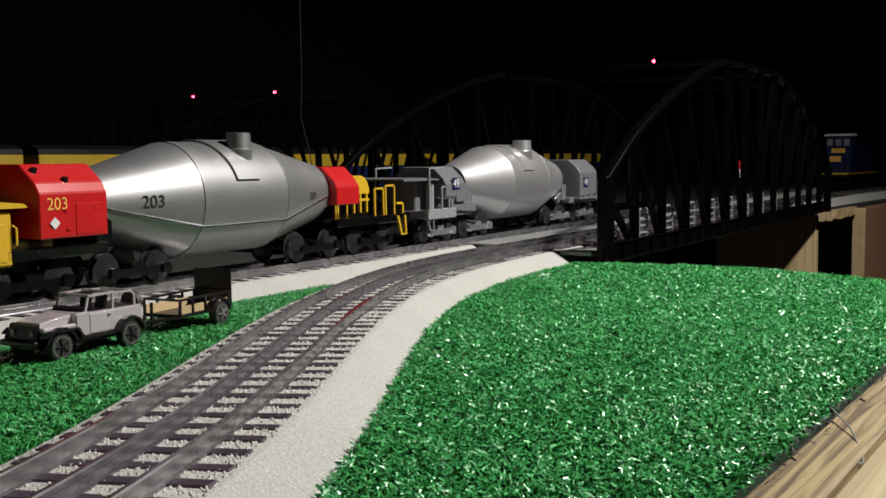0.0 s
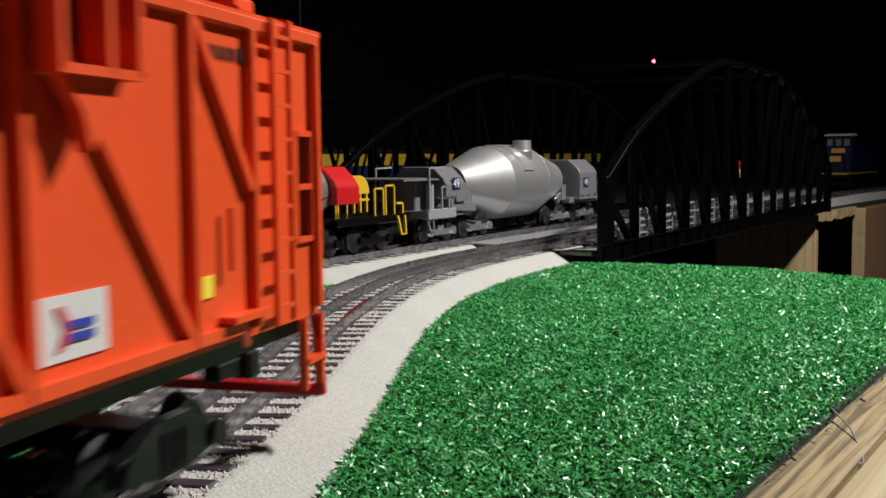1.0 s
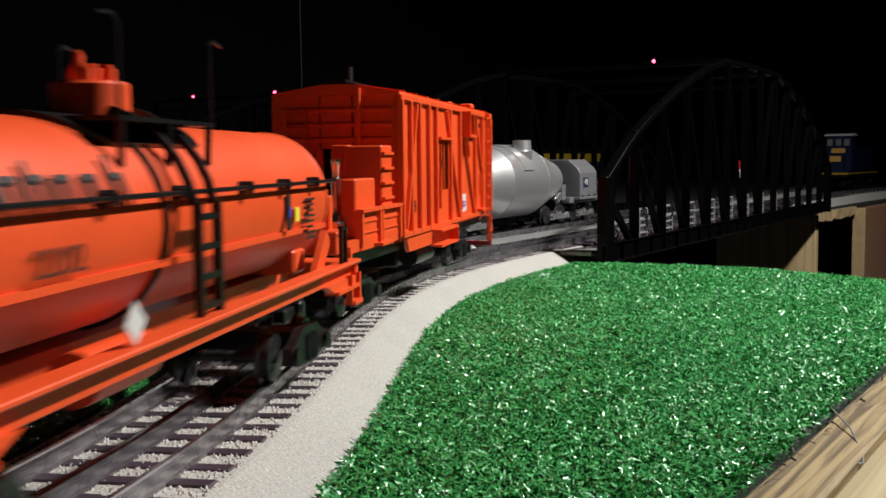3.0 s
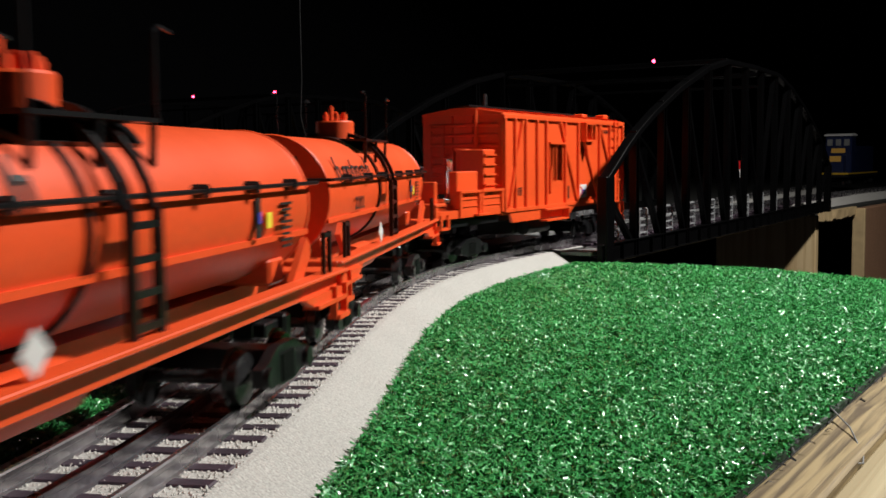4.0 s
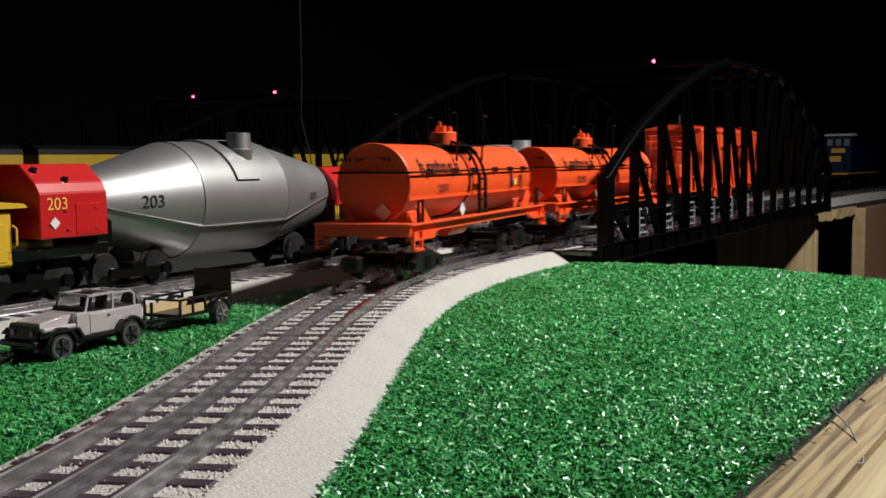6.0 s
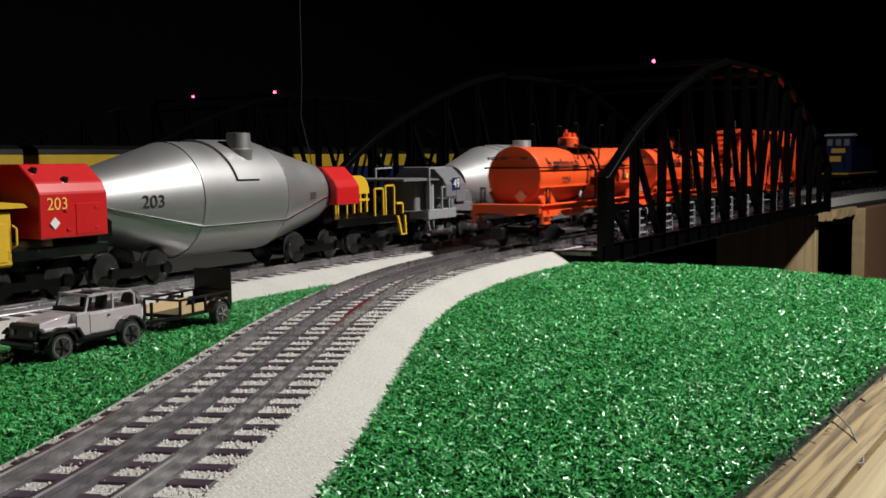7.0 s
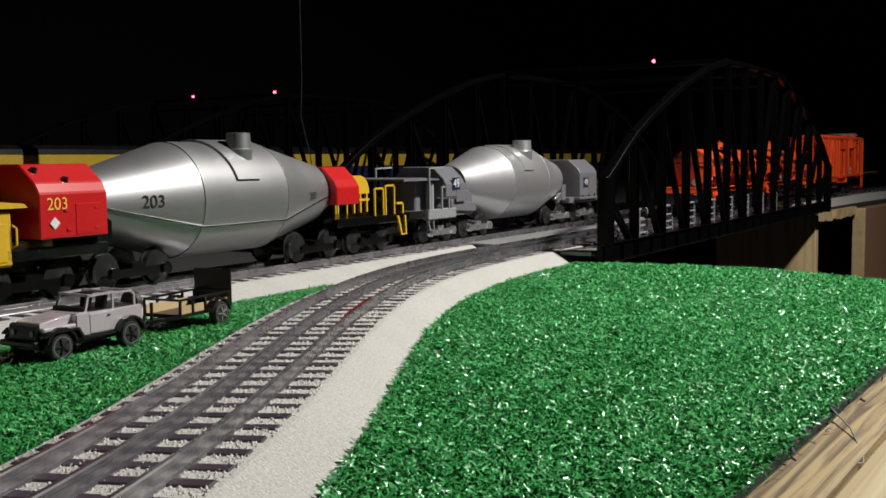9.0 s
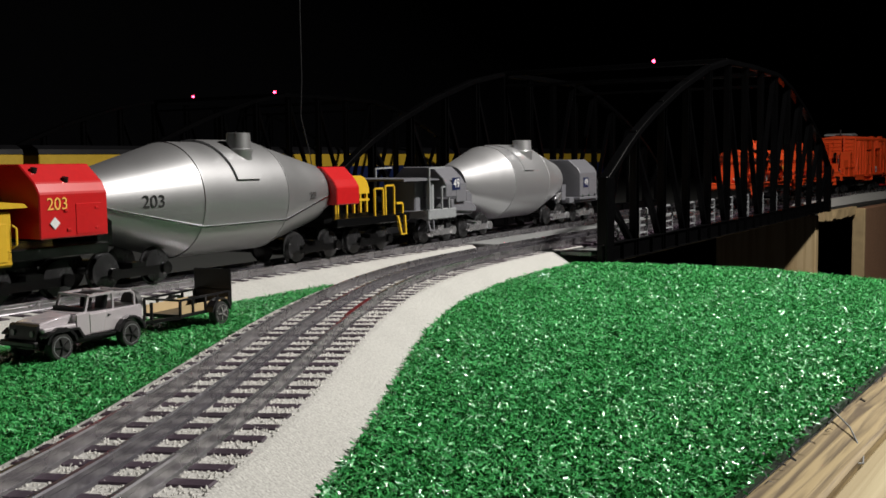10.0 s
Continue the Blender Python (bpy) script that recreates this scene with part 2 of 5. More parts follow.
# ---- tracks ----
def ribbon(line, s0, s1, section, step=0.01, closed=True):
    """A bmesh of a section of (offset to the right, z) points swept along a line."""
    bm = bmesh.new()
    n = max(2, int((s1 - s0) / step) + 1)
    rings = []
    for i in range(n):
        x, y, a = line(s0 + (s1 - s0) * i / (n - 1))
        rings.append([bm.verts.new((x + o * math.sin(a), y - o * math.cos(a), z)) for o, z in section])
    m = len(section)
    for a, b in zip(rings, rings[1:]):
        for i in range(m if closed else m - 1):
            j = (i + 1) % m
            bm.faces.new((a[i], a[j], b[j], b[i]))
    if closed:
        bm.faces.new(rings[0])
        bm.faces.new(list(reversed(rings[-1])))
    bmesh.ops.recalc_face_normals(bm, faces=bm.faces)
    return bm


RAIL_SECTION = [(-0.0015, -0.0050), (0.0015, -0.0050), (0.0014, -0.0045), (0.0005, -0.0041), (0.00045, -0.0020), (0.0010, -0.0015),
                (0.0010, -0.0004), (0.0006, 0.0), (-0.0006, 0.0), (-0.0010, -0.0004), (-0.0010, -0.0015), (-0.00045, -0.0020), (-0.0005, -0.0041), (-0.0014, -0.0045)]
GAUGE = 0.03175
TIE_GAP = 0.0121


def track(name, label, line, beds, rails, ties):
    top = tagged(new(name), label, "railway track", kind="structure")
    for k, (s0, s1) in enumerate(beds):
        wide = 0.0485 if k < 1 else 0.0400
        sec = [(-wide, TABLE), (wide, TABLE), (0.0300, -0.0055), (0.0288, -0.0050), (-0.0288, -0.0050), (-0.0300, -0.0055)]
        part("roadbed", ribbon(line, s0, s1, sec), BALLAST, top, "pale grey ballast-textured roadbed", smooth=30)
    for o, mat, lab in ((GAUGE / 2, RAIL, "dull steel outer rail"), (0.0, RAIL_DARK, "blackened middle rail"), (-GAUGE / 2, RAIL, "dull steel outer rail")):
        sec = [(o + p, z) for p, z in RAIL_SECTION]
        part("rail", ribbon(line, *rails, sec), mat, top, lab, smooth=40)
    bm = bmesh.new()
    box(bm, 0, 0, -0.0056, 0.0053, 0.0548, 0.0020, bevel=0.0004)
    me = mesh_of("tie", bm, TIE)
    rng = random.Random(4)
    for s0, s1 in ties:
        for i in range(int((s1 - s0) / TIE_GAP)):
            x, y, a = line(s0 + i * TIE_GAP)
            ob = new("tie", me)
            ob.parent = top
            ob.matrix_basis = Matrix.Translation((x, y, rng.uniform(-0.0002, 0.0002))) @ Matrix.Rotation(a + rng.uniform(-0.012, 0.012), 4, "Z")
    return top


track("railway_track", "three-rail model track on pale grey roadbed with black ties", on_main,
      [(-0.55, 0.680), (1.500, 2.5)], (-0.58, 2.5), [(0.0161 - 16 * TIE_GAP, 1.9)])
track("railway_track", "three-rail model track beside the turf under hot-metal cars", on_second,
      [(-0.75, 0.375), (1.22, 2.2)], (-0.75, 2.2), [(-0.30, 1.10)])


# loose ballast between the ties near the lens, and a red mark on a rail
def ballast_grains():
    rng = np.random.default_rng(9)
    n = 16000
    s = rng.uniform(-0.10, 0.46, n)
    f = ((s - 0.0161) / TIE_GAP) % 1.0
    s = s[(np.abs(f - 0.5) < 0.40 + rng.normal(0, 0.03, n))]
    n = len(s)
    o = rng.uniform(-0.0285, 0.0285, n)
    x, y, a = (np.interp(s, MAIN_S, MAIN[:, i]) for i in range(3))
    p = np.stack([x + o * np.sin(a), y - o * np.cos(a), np.full(n, -0.0049)], 1)
    r = rng.uniform(0.00018, 0.00062, n)
    unit = np.array([[1, 0, 0], [-1, 0, 0], [0, 1, 0], [0, -1, 0], [0, 0, 1], [0, 0, -1]], float)
    v = (p[:, None, :] + unit[None] * (r[:, None] * rng.uniform(0.7, 1.3, (n, 6)))[:, :, None]).reshape(-1, 3)
    tri = np.array([[0, 2, 4], [2, 1, 4], [1, 3, 4], [3, 0, 4], [2, 0, 5], [1, 2, 5], [3, 1, 5], [0, 3, 5]])
    faces = (np.arange(n)[:, None, None] * 6 + tri[None]).reshape(-1, 3)
    me = bpy.data.meshes.new("ballast_grains")
    me.from_pydata(v.tolist(), [], faces.tolist())
    me.materials.append(CRUMBS)
    tagged(new("ballast_grains", me), "pale grey crumbs of ballast between the ties", "ballast", kind="stuff")
    bm = ribbon(on_main, 0.235, 0.290, [(GAUGE / 2 - 0.0015, -0.0030), (GAUGE / 2 + 0.0004, -0.0030), (GAUGE / 2 + 0.0004, 0.00015), (GAUGE / 2 - 0.0015, 0.00005)])
    tagged(new("rail_red_mark", mesh_of("rail_red_mark", bm, material("dark_red", (0.10, 0.006, 0.008), 0.4))), "dark red mark on the outer rail", "paint mark", kind="structure")


ballast_grains()


# ---- turf ----
def inside(px, py, poly):
    ok = np.zeros(len(px), bool)
    n = len(poly)
    for i in range(n):
        (x0, y0), (x1, y1) = poly[i], poly[(i + 1) % n]
        hit = ((y0 > py) != (y1 > py)) & (px < (x1 - x0) * (py - y0) / (y1 - y0 + 1e-12) + x0)
        ok ^= hit
    return ok


def turf(name, label, poly, mat, count, seed, clear, size=1.0):
    rng = np.random.default_rng(seed)
    xs, ys = [p[0] for p in poly], [p[1] for p in poly]
    px = rng.uniform(min(xs), max(xs), count * 3)
    py = rng.uniform(min(ys), max(ys), count * 3)
    keep = inside(px, py, poly)
    for pts, gap in clear:
        d = np.full(len(px), 9.0)
        for x, y in pts:
            d = np.minimum(d, (px - x) ** 2 + (py - y) ** 2)
        keep &= d > gap ** 2
    px, py = px[keep][:count], py[keep][:count]
    n = len(px)
    az = rng.uniform(0, 2 * np.pi, n)
    az2 = az + rng.normal(0, 0.7, n)
    ln = rng.uniform(0.0028, 0.0056, n) * size * 0.68
    wd = rng.uniform(0.00016, 0.00038, n) * size
    t1 = rng.uniform(0.35, 1.2, n)          # rise of the lower half
    t2 = rng.uniform(-0.45, 0.55, n)         # the upper half bends over
    base = np.stack([px, py, np.full(n, TABLE + 0.0008) + rng.uniform(0, 0.0036, n)], 1)
    d1 = np.stack([np.cos(az) * np.cos(t1), np.sin(az) * np.cos(t1), np.sin(t1)], 1)
    d2 = np.stack([np.cos(az2) * np.cos(t2), np.sin(az2) * np.cos(t2), np.sin(t2)], 1)
    sd = np.stack([-np.sin(az), np.cos(az), np.zeros(n)], 1) * wd[:, None]
    sd2 = np.stack([-np.sin(az2), np.cos(az2), rng.normal(0, 0.5, n)], 1) * wd[:, None]
    p1 = base + d1 * (ln * 0.55)[:, None]
    p2 = p1 + d2 * (ln * 0.6)[:, None]
    verts = np.stack([base - sd, base + sd, p1 + sd2, p1 - sd2, p2 + sd2 * 0.6, p2 - sd2 * 0.6], 1).reshape(-1, 3)
    i = np.arange(n)[:, None] * 6
    faces = np.concatenate([i + [0, 1, 2, 3], i + [3, 2, 4, 5]], 0)
    me = bpy.data.meshes.new(name)
    me.from_pydata(verts.tolist(), [], faces.tolist())
    me.materials.append(mat)
    ob = tagged(new(name, me), label, "artificial turf", kind="stuff")
    return ob


def turf_material():
    m = bpy.data.materials.new("turf_blades")
    m.use_nodes = True
    nt = m.node_tree
    b = nt.nodes["Principled BSDF"]
    g = nt.nodes.new("ShaderNodeNewGeometry")
    r = nt.nodes.new("ShaderNodeValToRGB")
    r.color_ramp.elements[0].color = (0.022, 0.175, 0.044, 1)
    r.color_ramp.elements[1].color = (0.085, 0.43, 0.125, 1)
    nt.links.new(g.outputs["Random Per Island"], r.inputs["Fac"])
    nt.links.new(r.outputs["Color"], b.inputs["Base Color"])
    b.inputs["Roughness"].default_value = 0.13
    nz = nt.nodes.new("ShaderNodeTexNoise")
    nz.inputs["Scale"].default_value = 2600
    co = nt.nodes.new("ShaderNodeTexCoord")
    nt.links.new(co.outputs["Object"], nz.inputs["Vector"])
    bp = nt.nodes.new("ShaderNodeBump")
    bp.inputs["Strength"].default_value, bp.inputs["Distance"].default_value = 0.50, 0.0003
    nt.links.new(nz.outputs["Fac"], bp.inputs["Height"])
    nt.links.new(bp.outputs[0], b.inputs["Normal"])
    b.inputs["Specular IOR Level"].default_value = 1.0
    return m


TURF_MAT = turf_material()
MAIN_PTS = [on_main(s)[:2] for s in np.arange(-0.2, 0.74, 0.008)]
SECOND_PTS = [on_second(s)[:2] for s in np.arange(-0.45, 0.34, 0.01)]
RIGHT_TURF = [(-0.03, 0.10), (0.0655, 0.240), (0.312, 0.614), (0.223, 0.735), (0.105, 0.797), (0.06, 0.76), (-0.06, 0.45)]
LEFT_TURF = [(-0.20, 0.24), (-0.09, 0.24), (-0.05, 0.55), (-0.02, 0.66), (-0.10, 0.66), (-0.26, 0.36)]
slab("ground_turf_backing", [(-0.06, 0.06), (0.0635, 0.2352), (0.317, 0.618), (0.225, 0.742), (0.102, 0.805), (0.05, 0.77), (-0.06, 0.45)], TABLE + 0.0004, TABLE + 0.0022,
     material("turf_backing", (0.004, 0.03, 0.008), 0.9), "dark backing sheet of the turf", "turf backing")
turf("artificial_turf", "bright green shiny plastic turf beside the track", RIGHT_TURF, TURF_MAT, 450000, 1, [(MAIN_PTS, 0.0464)])
turf("artificial_turf", "bright green shiny plastic turf between the tracks", LEFT_TURF, TURF_MAT, 140000, 2, [(MAIN_PTS, 0.0462), (SECOND_PTS, 0.0458)])


# ---- the truss bridge ----
BRIDGE_LEN = 0.866
BRIDGE_WIDE = 0.258
PANELS = 13


def arch(s):
    """Height of the top chord, level over the middle panels."""
    d = min(s, BRIDGE_LEN - s)
    return float(np.interp(d, (0.0, 0.015, 0.038, 0.063, 0.102, 0.175, 0.259, 0.326, 0.433), (0.0505, 0.0590, 0.0730, 0.0865, 0.1038, 0.1300, 0.1535, 0.1650, 0.1665)))


def truss(top, y):
    """One side of the bridge, parts under top; local x runs along the bridge, y to the left."""
    zb = -0.0130
    bm = bmesh.new()
    box(bm, BRIDGE_LEN / 2, y, -0.0062, BRIDGE_LEN + 0.01, 0.0030, 0.0130)
    box(bm, BRIDGE_LEN / 2, y, zb, BRIDGE_LEN + 0.01, 0.0085, 0.0012, bevel=0.0003)
    box(bm, BRIDGE_LEN / 2, y, 0.0006, BRIDGE_LEN + 0.01, 0.0060, 0.0012, bevel=0.0003)
    part("bottom_chord", bm, BRIDGE_BLACK, top)
    for lo in np.arange(0.5, PANELS, 1.0):
        bm = bmesh.new()
        box(bm, BRIDGE_LEN * lo / PANELS, y - 0.0028, -0.0062, 0.0012, 0.0030, 0.0124)
        part("stiffener", bm, BRIDGE_BLACK, top)
    bm = bmesh.new()
    n = 40
    sweep(bm, [(BRIDGE_LEN * i / n, y, arch(BRIDGE_LEN * i / n) - 0.0025) for i in range(n + 1)], 0.0080, 0.0052)
    bmesh.ops.bevel(bm, geom=list(bm.edges), offset=0.0005, segments=1, affect="EDGES")
    part("top_chord", bm, BRIDGE_BLACK, top)
    for x in (0.0, BRIDGE_LEN):
        bm = bmesh.new()
        box(bm, x + (0.006 if x == 0 else -0.006), y, (zb + arch(x)) / 2, 0.016, 0.0085, arch(x) - zb + 0.004, bevel=0.0008)
        part("end_post", bm, BRIDGE_BLACK, top)
    for i in range(1, PANELS):
        x = BRIDGE_LEN * i / PANELS
        bm = bmesh.new()
        for o in (-0.0030, 0.0030):
            box(bm, x + o, y, (zb + arch(x)) / 2, 0.0010, 0.0062, arch(x) - zb, bevel=0.0002)
        box(bm, x, y, (zb + arch(x)) / 2, 0.0060, 0.0012, arch(x) - zb - 0.001)
        part("vertical", bm, BRIDGE_BLACK, top)
    for i in range(PANELS):
        x0, x1 = BRIDGE_LEN * i / PANELS, BRIDGE_LEN * (i + 1) / PANELS
        a, b = ((x0, arch(x0)), (x1, zb + 0.01)) if i < PANELS / 2 else ((x0, zb + 0.01), (x1, arch(x1)))
        bm = bmesh.new()
        bar(bm, (a[0], y + 0.002, a[1] - 0.003), (b[0], y + 0.002, b[1]), 0.0048, 0.0040)
        part("diagonal", bm, BRIDGE_BLACK, top)


def beacon(parent, x, y, z):
    bm = bmesh.new()
    bmesh.ops.create_uvsphere(bm, u_segments=10, v_segments=8, radius=0.0020, matrix=Matrix.Translation((x, y, z + 0.0020)))
    part("beacon", bm, RED_GLOW, parent, "glowing red warning lamp")
    bm = bmesh.new()
    rod(bm, (x, y, z - 0.001), (x, y, z + 0.0012), 0.0012)
    part("beacon_base", bm, BRIDGE_BLACK, parent)


STRUTS = (5, 8)


def truss_bridge(m, label, lights, deck=True):
    top = tagged(new("truss_bridge"), label, "bridge", group="truss bridges")
    top.matrix_world = m
    truss(top, 0.0)
    truss(top, BRIDGE_WIDE)
    for k in STRUTS:
        x = BRIDGE_LEN * k / PANELS
        bm = bmesh.new()
        box(bm, x, BRIDGE_WIDE / 2, arch(x) - 0.0010, 0.0080, BRIDGE_WIDE, 0.0050, bevel=0.0006)
        box(bm, x, BRIDGE_WIDE / 2, arch(x) - 0.0150, 0.0040, BRIDGE_WIDE, 0.0030, bevel=0.0004)
        part("top_strut", bm, BRIDGE_BLACK, top)
    x = BRIDGE_LEN * STRUTS[0] / PANELS
    for w in lights:
        beacon(top, x, w, arch(x) + 0.0012)
    if deck:
        bm = bmesh.new()
        box(bm, BRIDGE_LEN / 2 + 0.010, BRIDGE_WIDE / 2, -0.0098, BRIDGE_LEN - 0.02, BRIDGE_WIDE - 0.020, 0.0040, bevel=0.0004)
        part("deck", bm, TIE, top, "dark bridge floor")
        bm = bmesh.new()
        box(bm, BRIDGE_LEN / 2 + 0.016, 0.1175, -0.0058, BRIDGE_LEN - 0.02, 0.0380, 0.0036, bevel=0.0005)
        part("walkway", bm, GREY_DECK, top, "grey walkway plate between the tracks")
        bm = bmesh.new()
        box(bm, 0.016, 0.020, -0.0062, 0.042, 0.026, 0.0034, bevel=0.0005)
        part("end_plate", bm, GREY_DECK, top, "grey end plate beside the roadbed")
    return top


def railing_panel(top, x):
    """A ladder-like panel: two stiles as one frame, its rungs under it."""
    y, w, z0, z1 = 0.0075, 0.0185, -0.006, 0.0235
    bm = bmesh.new()
    sweep(bm, [(x - w / 2, y, z0), (x - w / 2, y, z1 - 0.001), (x - w / 2 + 0.001, y, z1), (x + w / 2 - 0.001, y, z1), (x + w / 2, y, z1 - 0.001), (x + w / 2, y, z0)], 0.0014, 0.0014)
    panel = part("railing_panel", bm, LATTICE, top, "pale grey ladder-like railing panel")
    for k in range(4):
        z = z0 + 0.003 + 0.0062 * k
        bm = bmesh.new()
        bar(bm, (x - w / 2, y, z), (x + w / 2, y, z), 0.0010, 0.0012)
        part("rung", bm, LATTICE, panel)


HB = radians(90 - 34.4)          # the far trains' line
BRIDGE_TURN = radians(90 - 31.0)
BRIDGE_AT = Matrix.Translation((0.1215, 0.788, 0)) @ Matrix.Rotation(BRIDGE_TURN, 4, "Z")
bridge = truss_bridge(BRIDGE_AT, "black arched through-truss railway bridge over the gap between the tables", (0.079,))
for k in range(PANELS):
    railing_panel(bridge, 0.0415 + 0.0662 * k)
truss_bridge(Matrix.Translation((-0.383, 1.160, -0.0055)) @ Matrix.Rotation(BRIDGE_TURN, 4, "Z"),
             "black arched truss bridge standing in the dark behind the hot-metal car", (0.0234, 0.1773), deck=False)


# ---- wooden edge of the near board, far abutment ----
EDGE_AT = Matrix.Translation((0.0626, 0.2336, 0)) @ Matrix.Rotation(math.atan2(0.622 - 0.2336, 0.320 - 0.0626), 4, "Z")


def edge_boards():
    for name, label, y0, y1, z0, z1, mat in (("plywood_edge", "weathered brown plywood strip along the table's edge", -0.0005, -0.0170, TABLE - 0.02, TABLE + 0.0012, OLD_PLY),
                                            ("edge_plank", "pale sawn pine plank along the table's edge", -0.0172, -0.0560, TABLE - 0.085, TABLE - 0.0012, PINE)):
        bm = bmesh.new()
        n = 40
        rng = random.Random(7)
        x0, x1 = -0.60, 0.472
        rows = []
        for i in range(n + 1):
            x = x0 + (x1 - x0) * i / n
            j = rng.uniform(-0.0007, 0.0007) if mat is OLD_PLY else 0.0
            rows.append([bm.verts.new(p) for p in ((x, y0, z0), (x, y1, z0), (x, y1, z1 - 0.0012), (x, y1 + 0.0012, z1 + j * 0.4), (x, y0 - 0.001, z1 + j), (x, y0, z1 - 0.001))])
        for a, b in zip(rows, rows[1:]):
            for i in range(6):
                k = (i + 1) % 6
                bm.faces.new((a[i], a[k], b[k], b[i]))
        bm.faces.new(rows[0])
        bm.faces.new(list(reversed(rows[-1])))
        bmesh.ops.recalc_face_normals(bm, faces=bm.faces)
        ob = tagged(new(name, mesh_of(name, bm, mat)), label, "wooden board", kind="structure")
        ob.matrix_world = EDGE_AT


edge_boards()


def along_edge(x, y):
    p = EDGE_AT @ Vector((x, y, 0))
    return (p.x, p.y)


FRINGE = material("frayed_backing", (0.012, 0.012, 0.016), 0.7, vary=0.2)
turf("frayed_fringe", "dark frayed fibres along the cut edge of the turf", [along_edge(-0.3, 0.0015), along_edge(-0.3, -0.0035), along_edge(0.455, -0.0030), along_edge(0.455, 0.0015)],
     FRINGE, 7000, 5, [], 1.0)


def far_abutment():
    bm = bmesh.new()
    box(bm, 0, 0, -0.2500, 0.018, 0.150, 0.455, bevel=0.0015)
    ob = tagged(new("abutment_board", mesh_of("abutment_board", bm, wood_grain("upright_pine", (0.55, 0.42, 0.24), (0.40, 0.28, 0.14), (130, 130, 6)))),
                "pale pine board standing under the bridge's far end", "wooden board")
    ob.matrix_world = BRIDGE_AT @ pose(0.880, 0.092, 0)
    bm = bmesh.new()
    box(bm, 0.235, -0.012, -0.250, 0.470, 0.018, 0.458, bevel=0.001)
    ob = tagged(new("fascia_panel", mesh_of("fascia_panel", bm, BROWN)), "brown fibreboard panel under the far table", "wooden panel")
    ob.matrix_world = pose(0.6880, 1.7430, 0, 0, 0, 54.4)
    bm = bmesh.new()
    box(bm, 0, -0.012, -0.250, 0.008, 0.020, 0.458, bevel=0.001)
    ob = tagged(new("corner_strip", mesh_of("corner_strip", bm, WOOD)), "pale wooden strip at the panel's corner", "wooden strip")
    ob.matrix_world = pose(0.6850, 1.7390, 0, 0, 0, 54.4)
    bm = bmesh.new()
    n = 26
    rng = random.Random(11)
    rows = []
    for i in range(n + 1):
        x = 0.190 * i / n
        j, k = rng.uniform(-0.0022, 0.0022), rng.uniform(-0.001, 0.001)
        rows.append([bm.verts.new(p) for p in ((x, -0.010 + k, -0.0180), (x, 0.006, -0.0180), (x, 0.006, -0.0330 + j), (x, -0.010 - k, -0.0325 + j))])
    for p, q in zip(rows, rows[1:]):
        for i in range(4):
            k = (i + 1) % 4
            bm.faces.new((p[i], p[k], q[k], q[i]))
    bm.faces.new(rows[0])
    bm.faces.new(list(reversed(rows[-1])))
    bmesh.ops.recalc_face_normals(bm, faces=bm.faces)
    ob = tagged(new("edge_batten", mesh_of("edge_batten", bm, WOOD)), "splintered pale plywood edge of the far table", "wooden batten")
    ob.matrix_world = pose(0.5720, 1.5840, 0, 0, 0, 54.4)


far_abutment()


def bent_wire(name, label, pts, r, mat):
    bm = bmesh.new()
    for a, b in zip(pts, pts[1:]):
        rod(bm, a, b, r, 6)
    return tagged(new(name, mesh_of(name, bm, mat)), label, "wire")


bent_wire("bent_wire", "thin bent wire lying on the edge plank", [(0.1200, 0.3400, -0.0150), (0.1235, 0.3300, -0.0135), (0.1215, 0.3060, -0.0150), (0.1175, 0.2860, -0.0178), (0.1150, 0.2800, -0.0182), (0.1105, 0.2800, -0.0182)], 0.00025, LATTICE)
bent_wire("hanging_wire", "thin grey wire hanging from the ceiling", [(-0.170, 1.25, 1.6), (-0.166, 1.25, 0.16), (-0.168, 1.25, 0.12), (-0.158, 1.25, 0.075), (-0.150, 1.25, 0.010)], 0.0006, DULL_STEEL)


def striped_marker(x, y):
    top = tagged(new("striped_marker"), "small red and white striped marker post", "marker post")
    for k in range(6):
        bm = bmesh.new()
        rod(bm, (x, y, TABLE + 0.013 * k), (x, y, TABLE + 0.013 * (k + 1)), 0.0032, 10)
        part("band", bm, RED if k % 2 else WHITE_INK, top)


striped_marker(0.452, 1.585)


def track_scraps():
    for i, (x, y, w, l, a, mat) in enumerate(((-0.0075, 0.4710, 0.0006, 0.011, 60, DULL_STEEL),)):
        bm = bmesh.new()
        box(bm, 0, 0, 0, l, w, 0.0004)
        ob = tagged(new("roadbed_joint", mesh_of("roadbed_joint", bm, TIE)), "dark joint line on the roadbed's slope", "joint")
        ob.matrix_world = pose(-0.0205 + 0.001, 0.4880, -0.0108, 0, 32, -22)


track_scraps()


# ---- railway trucks ----
def wheel_set(g=1.0):
    bm = bmesh.new()
    for s in (-1, 1):
        m = Matrix.Rotation(radians(90), 4, "Z")
        prof = [(-0.0004, 0.0025), (0.0, 0.0072), (0.0026, 0.0076), (0.0028, 0.0086), (0.0036, 0.0086), (0.0038, 0.003)]
        prof = [(s * (GAUGE / 2) - s * x, r * g) for x, r in prof]
        lathe(bm, prof, 24, m)
    rod(bm, (0, -GAUGE / 2, 0), (0, GAUGE / 2, 0), 0.0018, 10)
    return mesh_of("wheelset", bm, STEEL, smooth=35)


WHEELSET = wheel_set()
LARGE_WHEELSET = wheel_set(1.26)


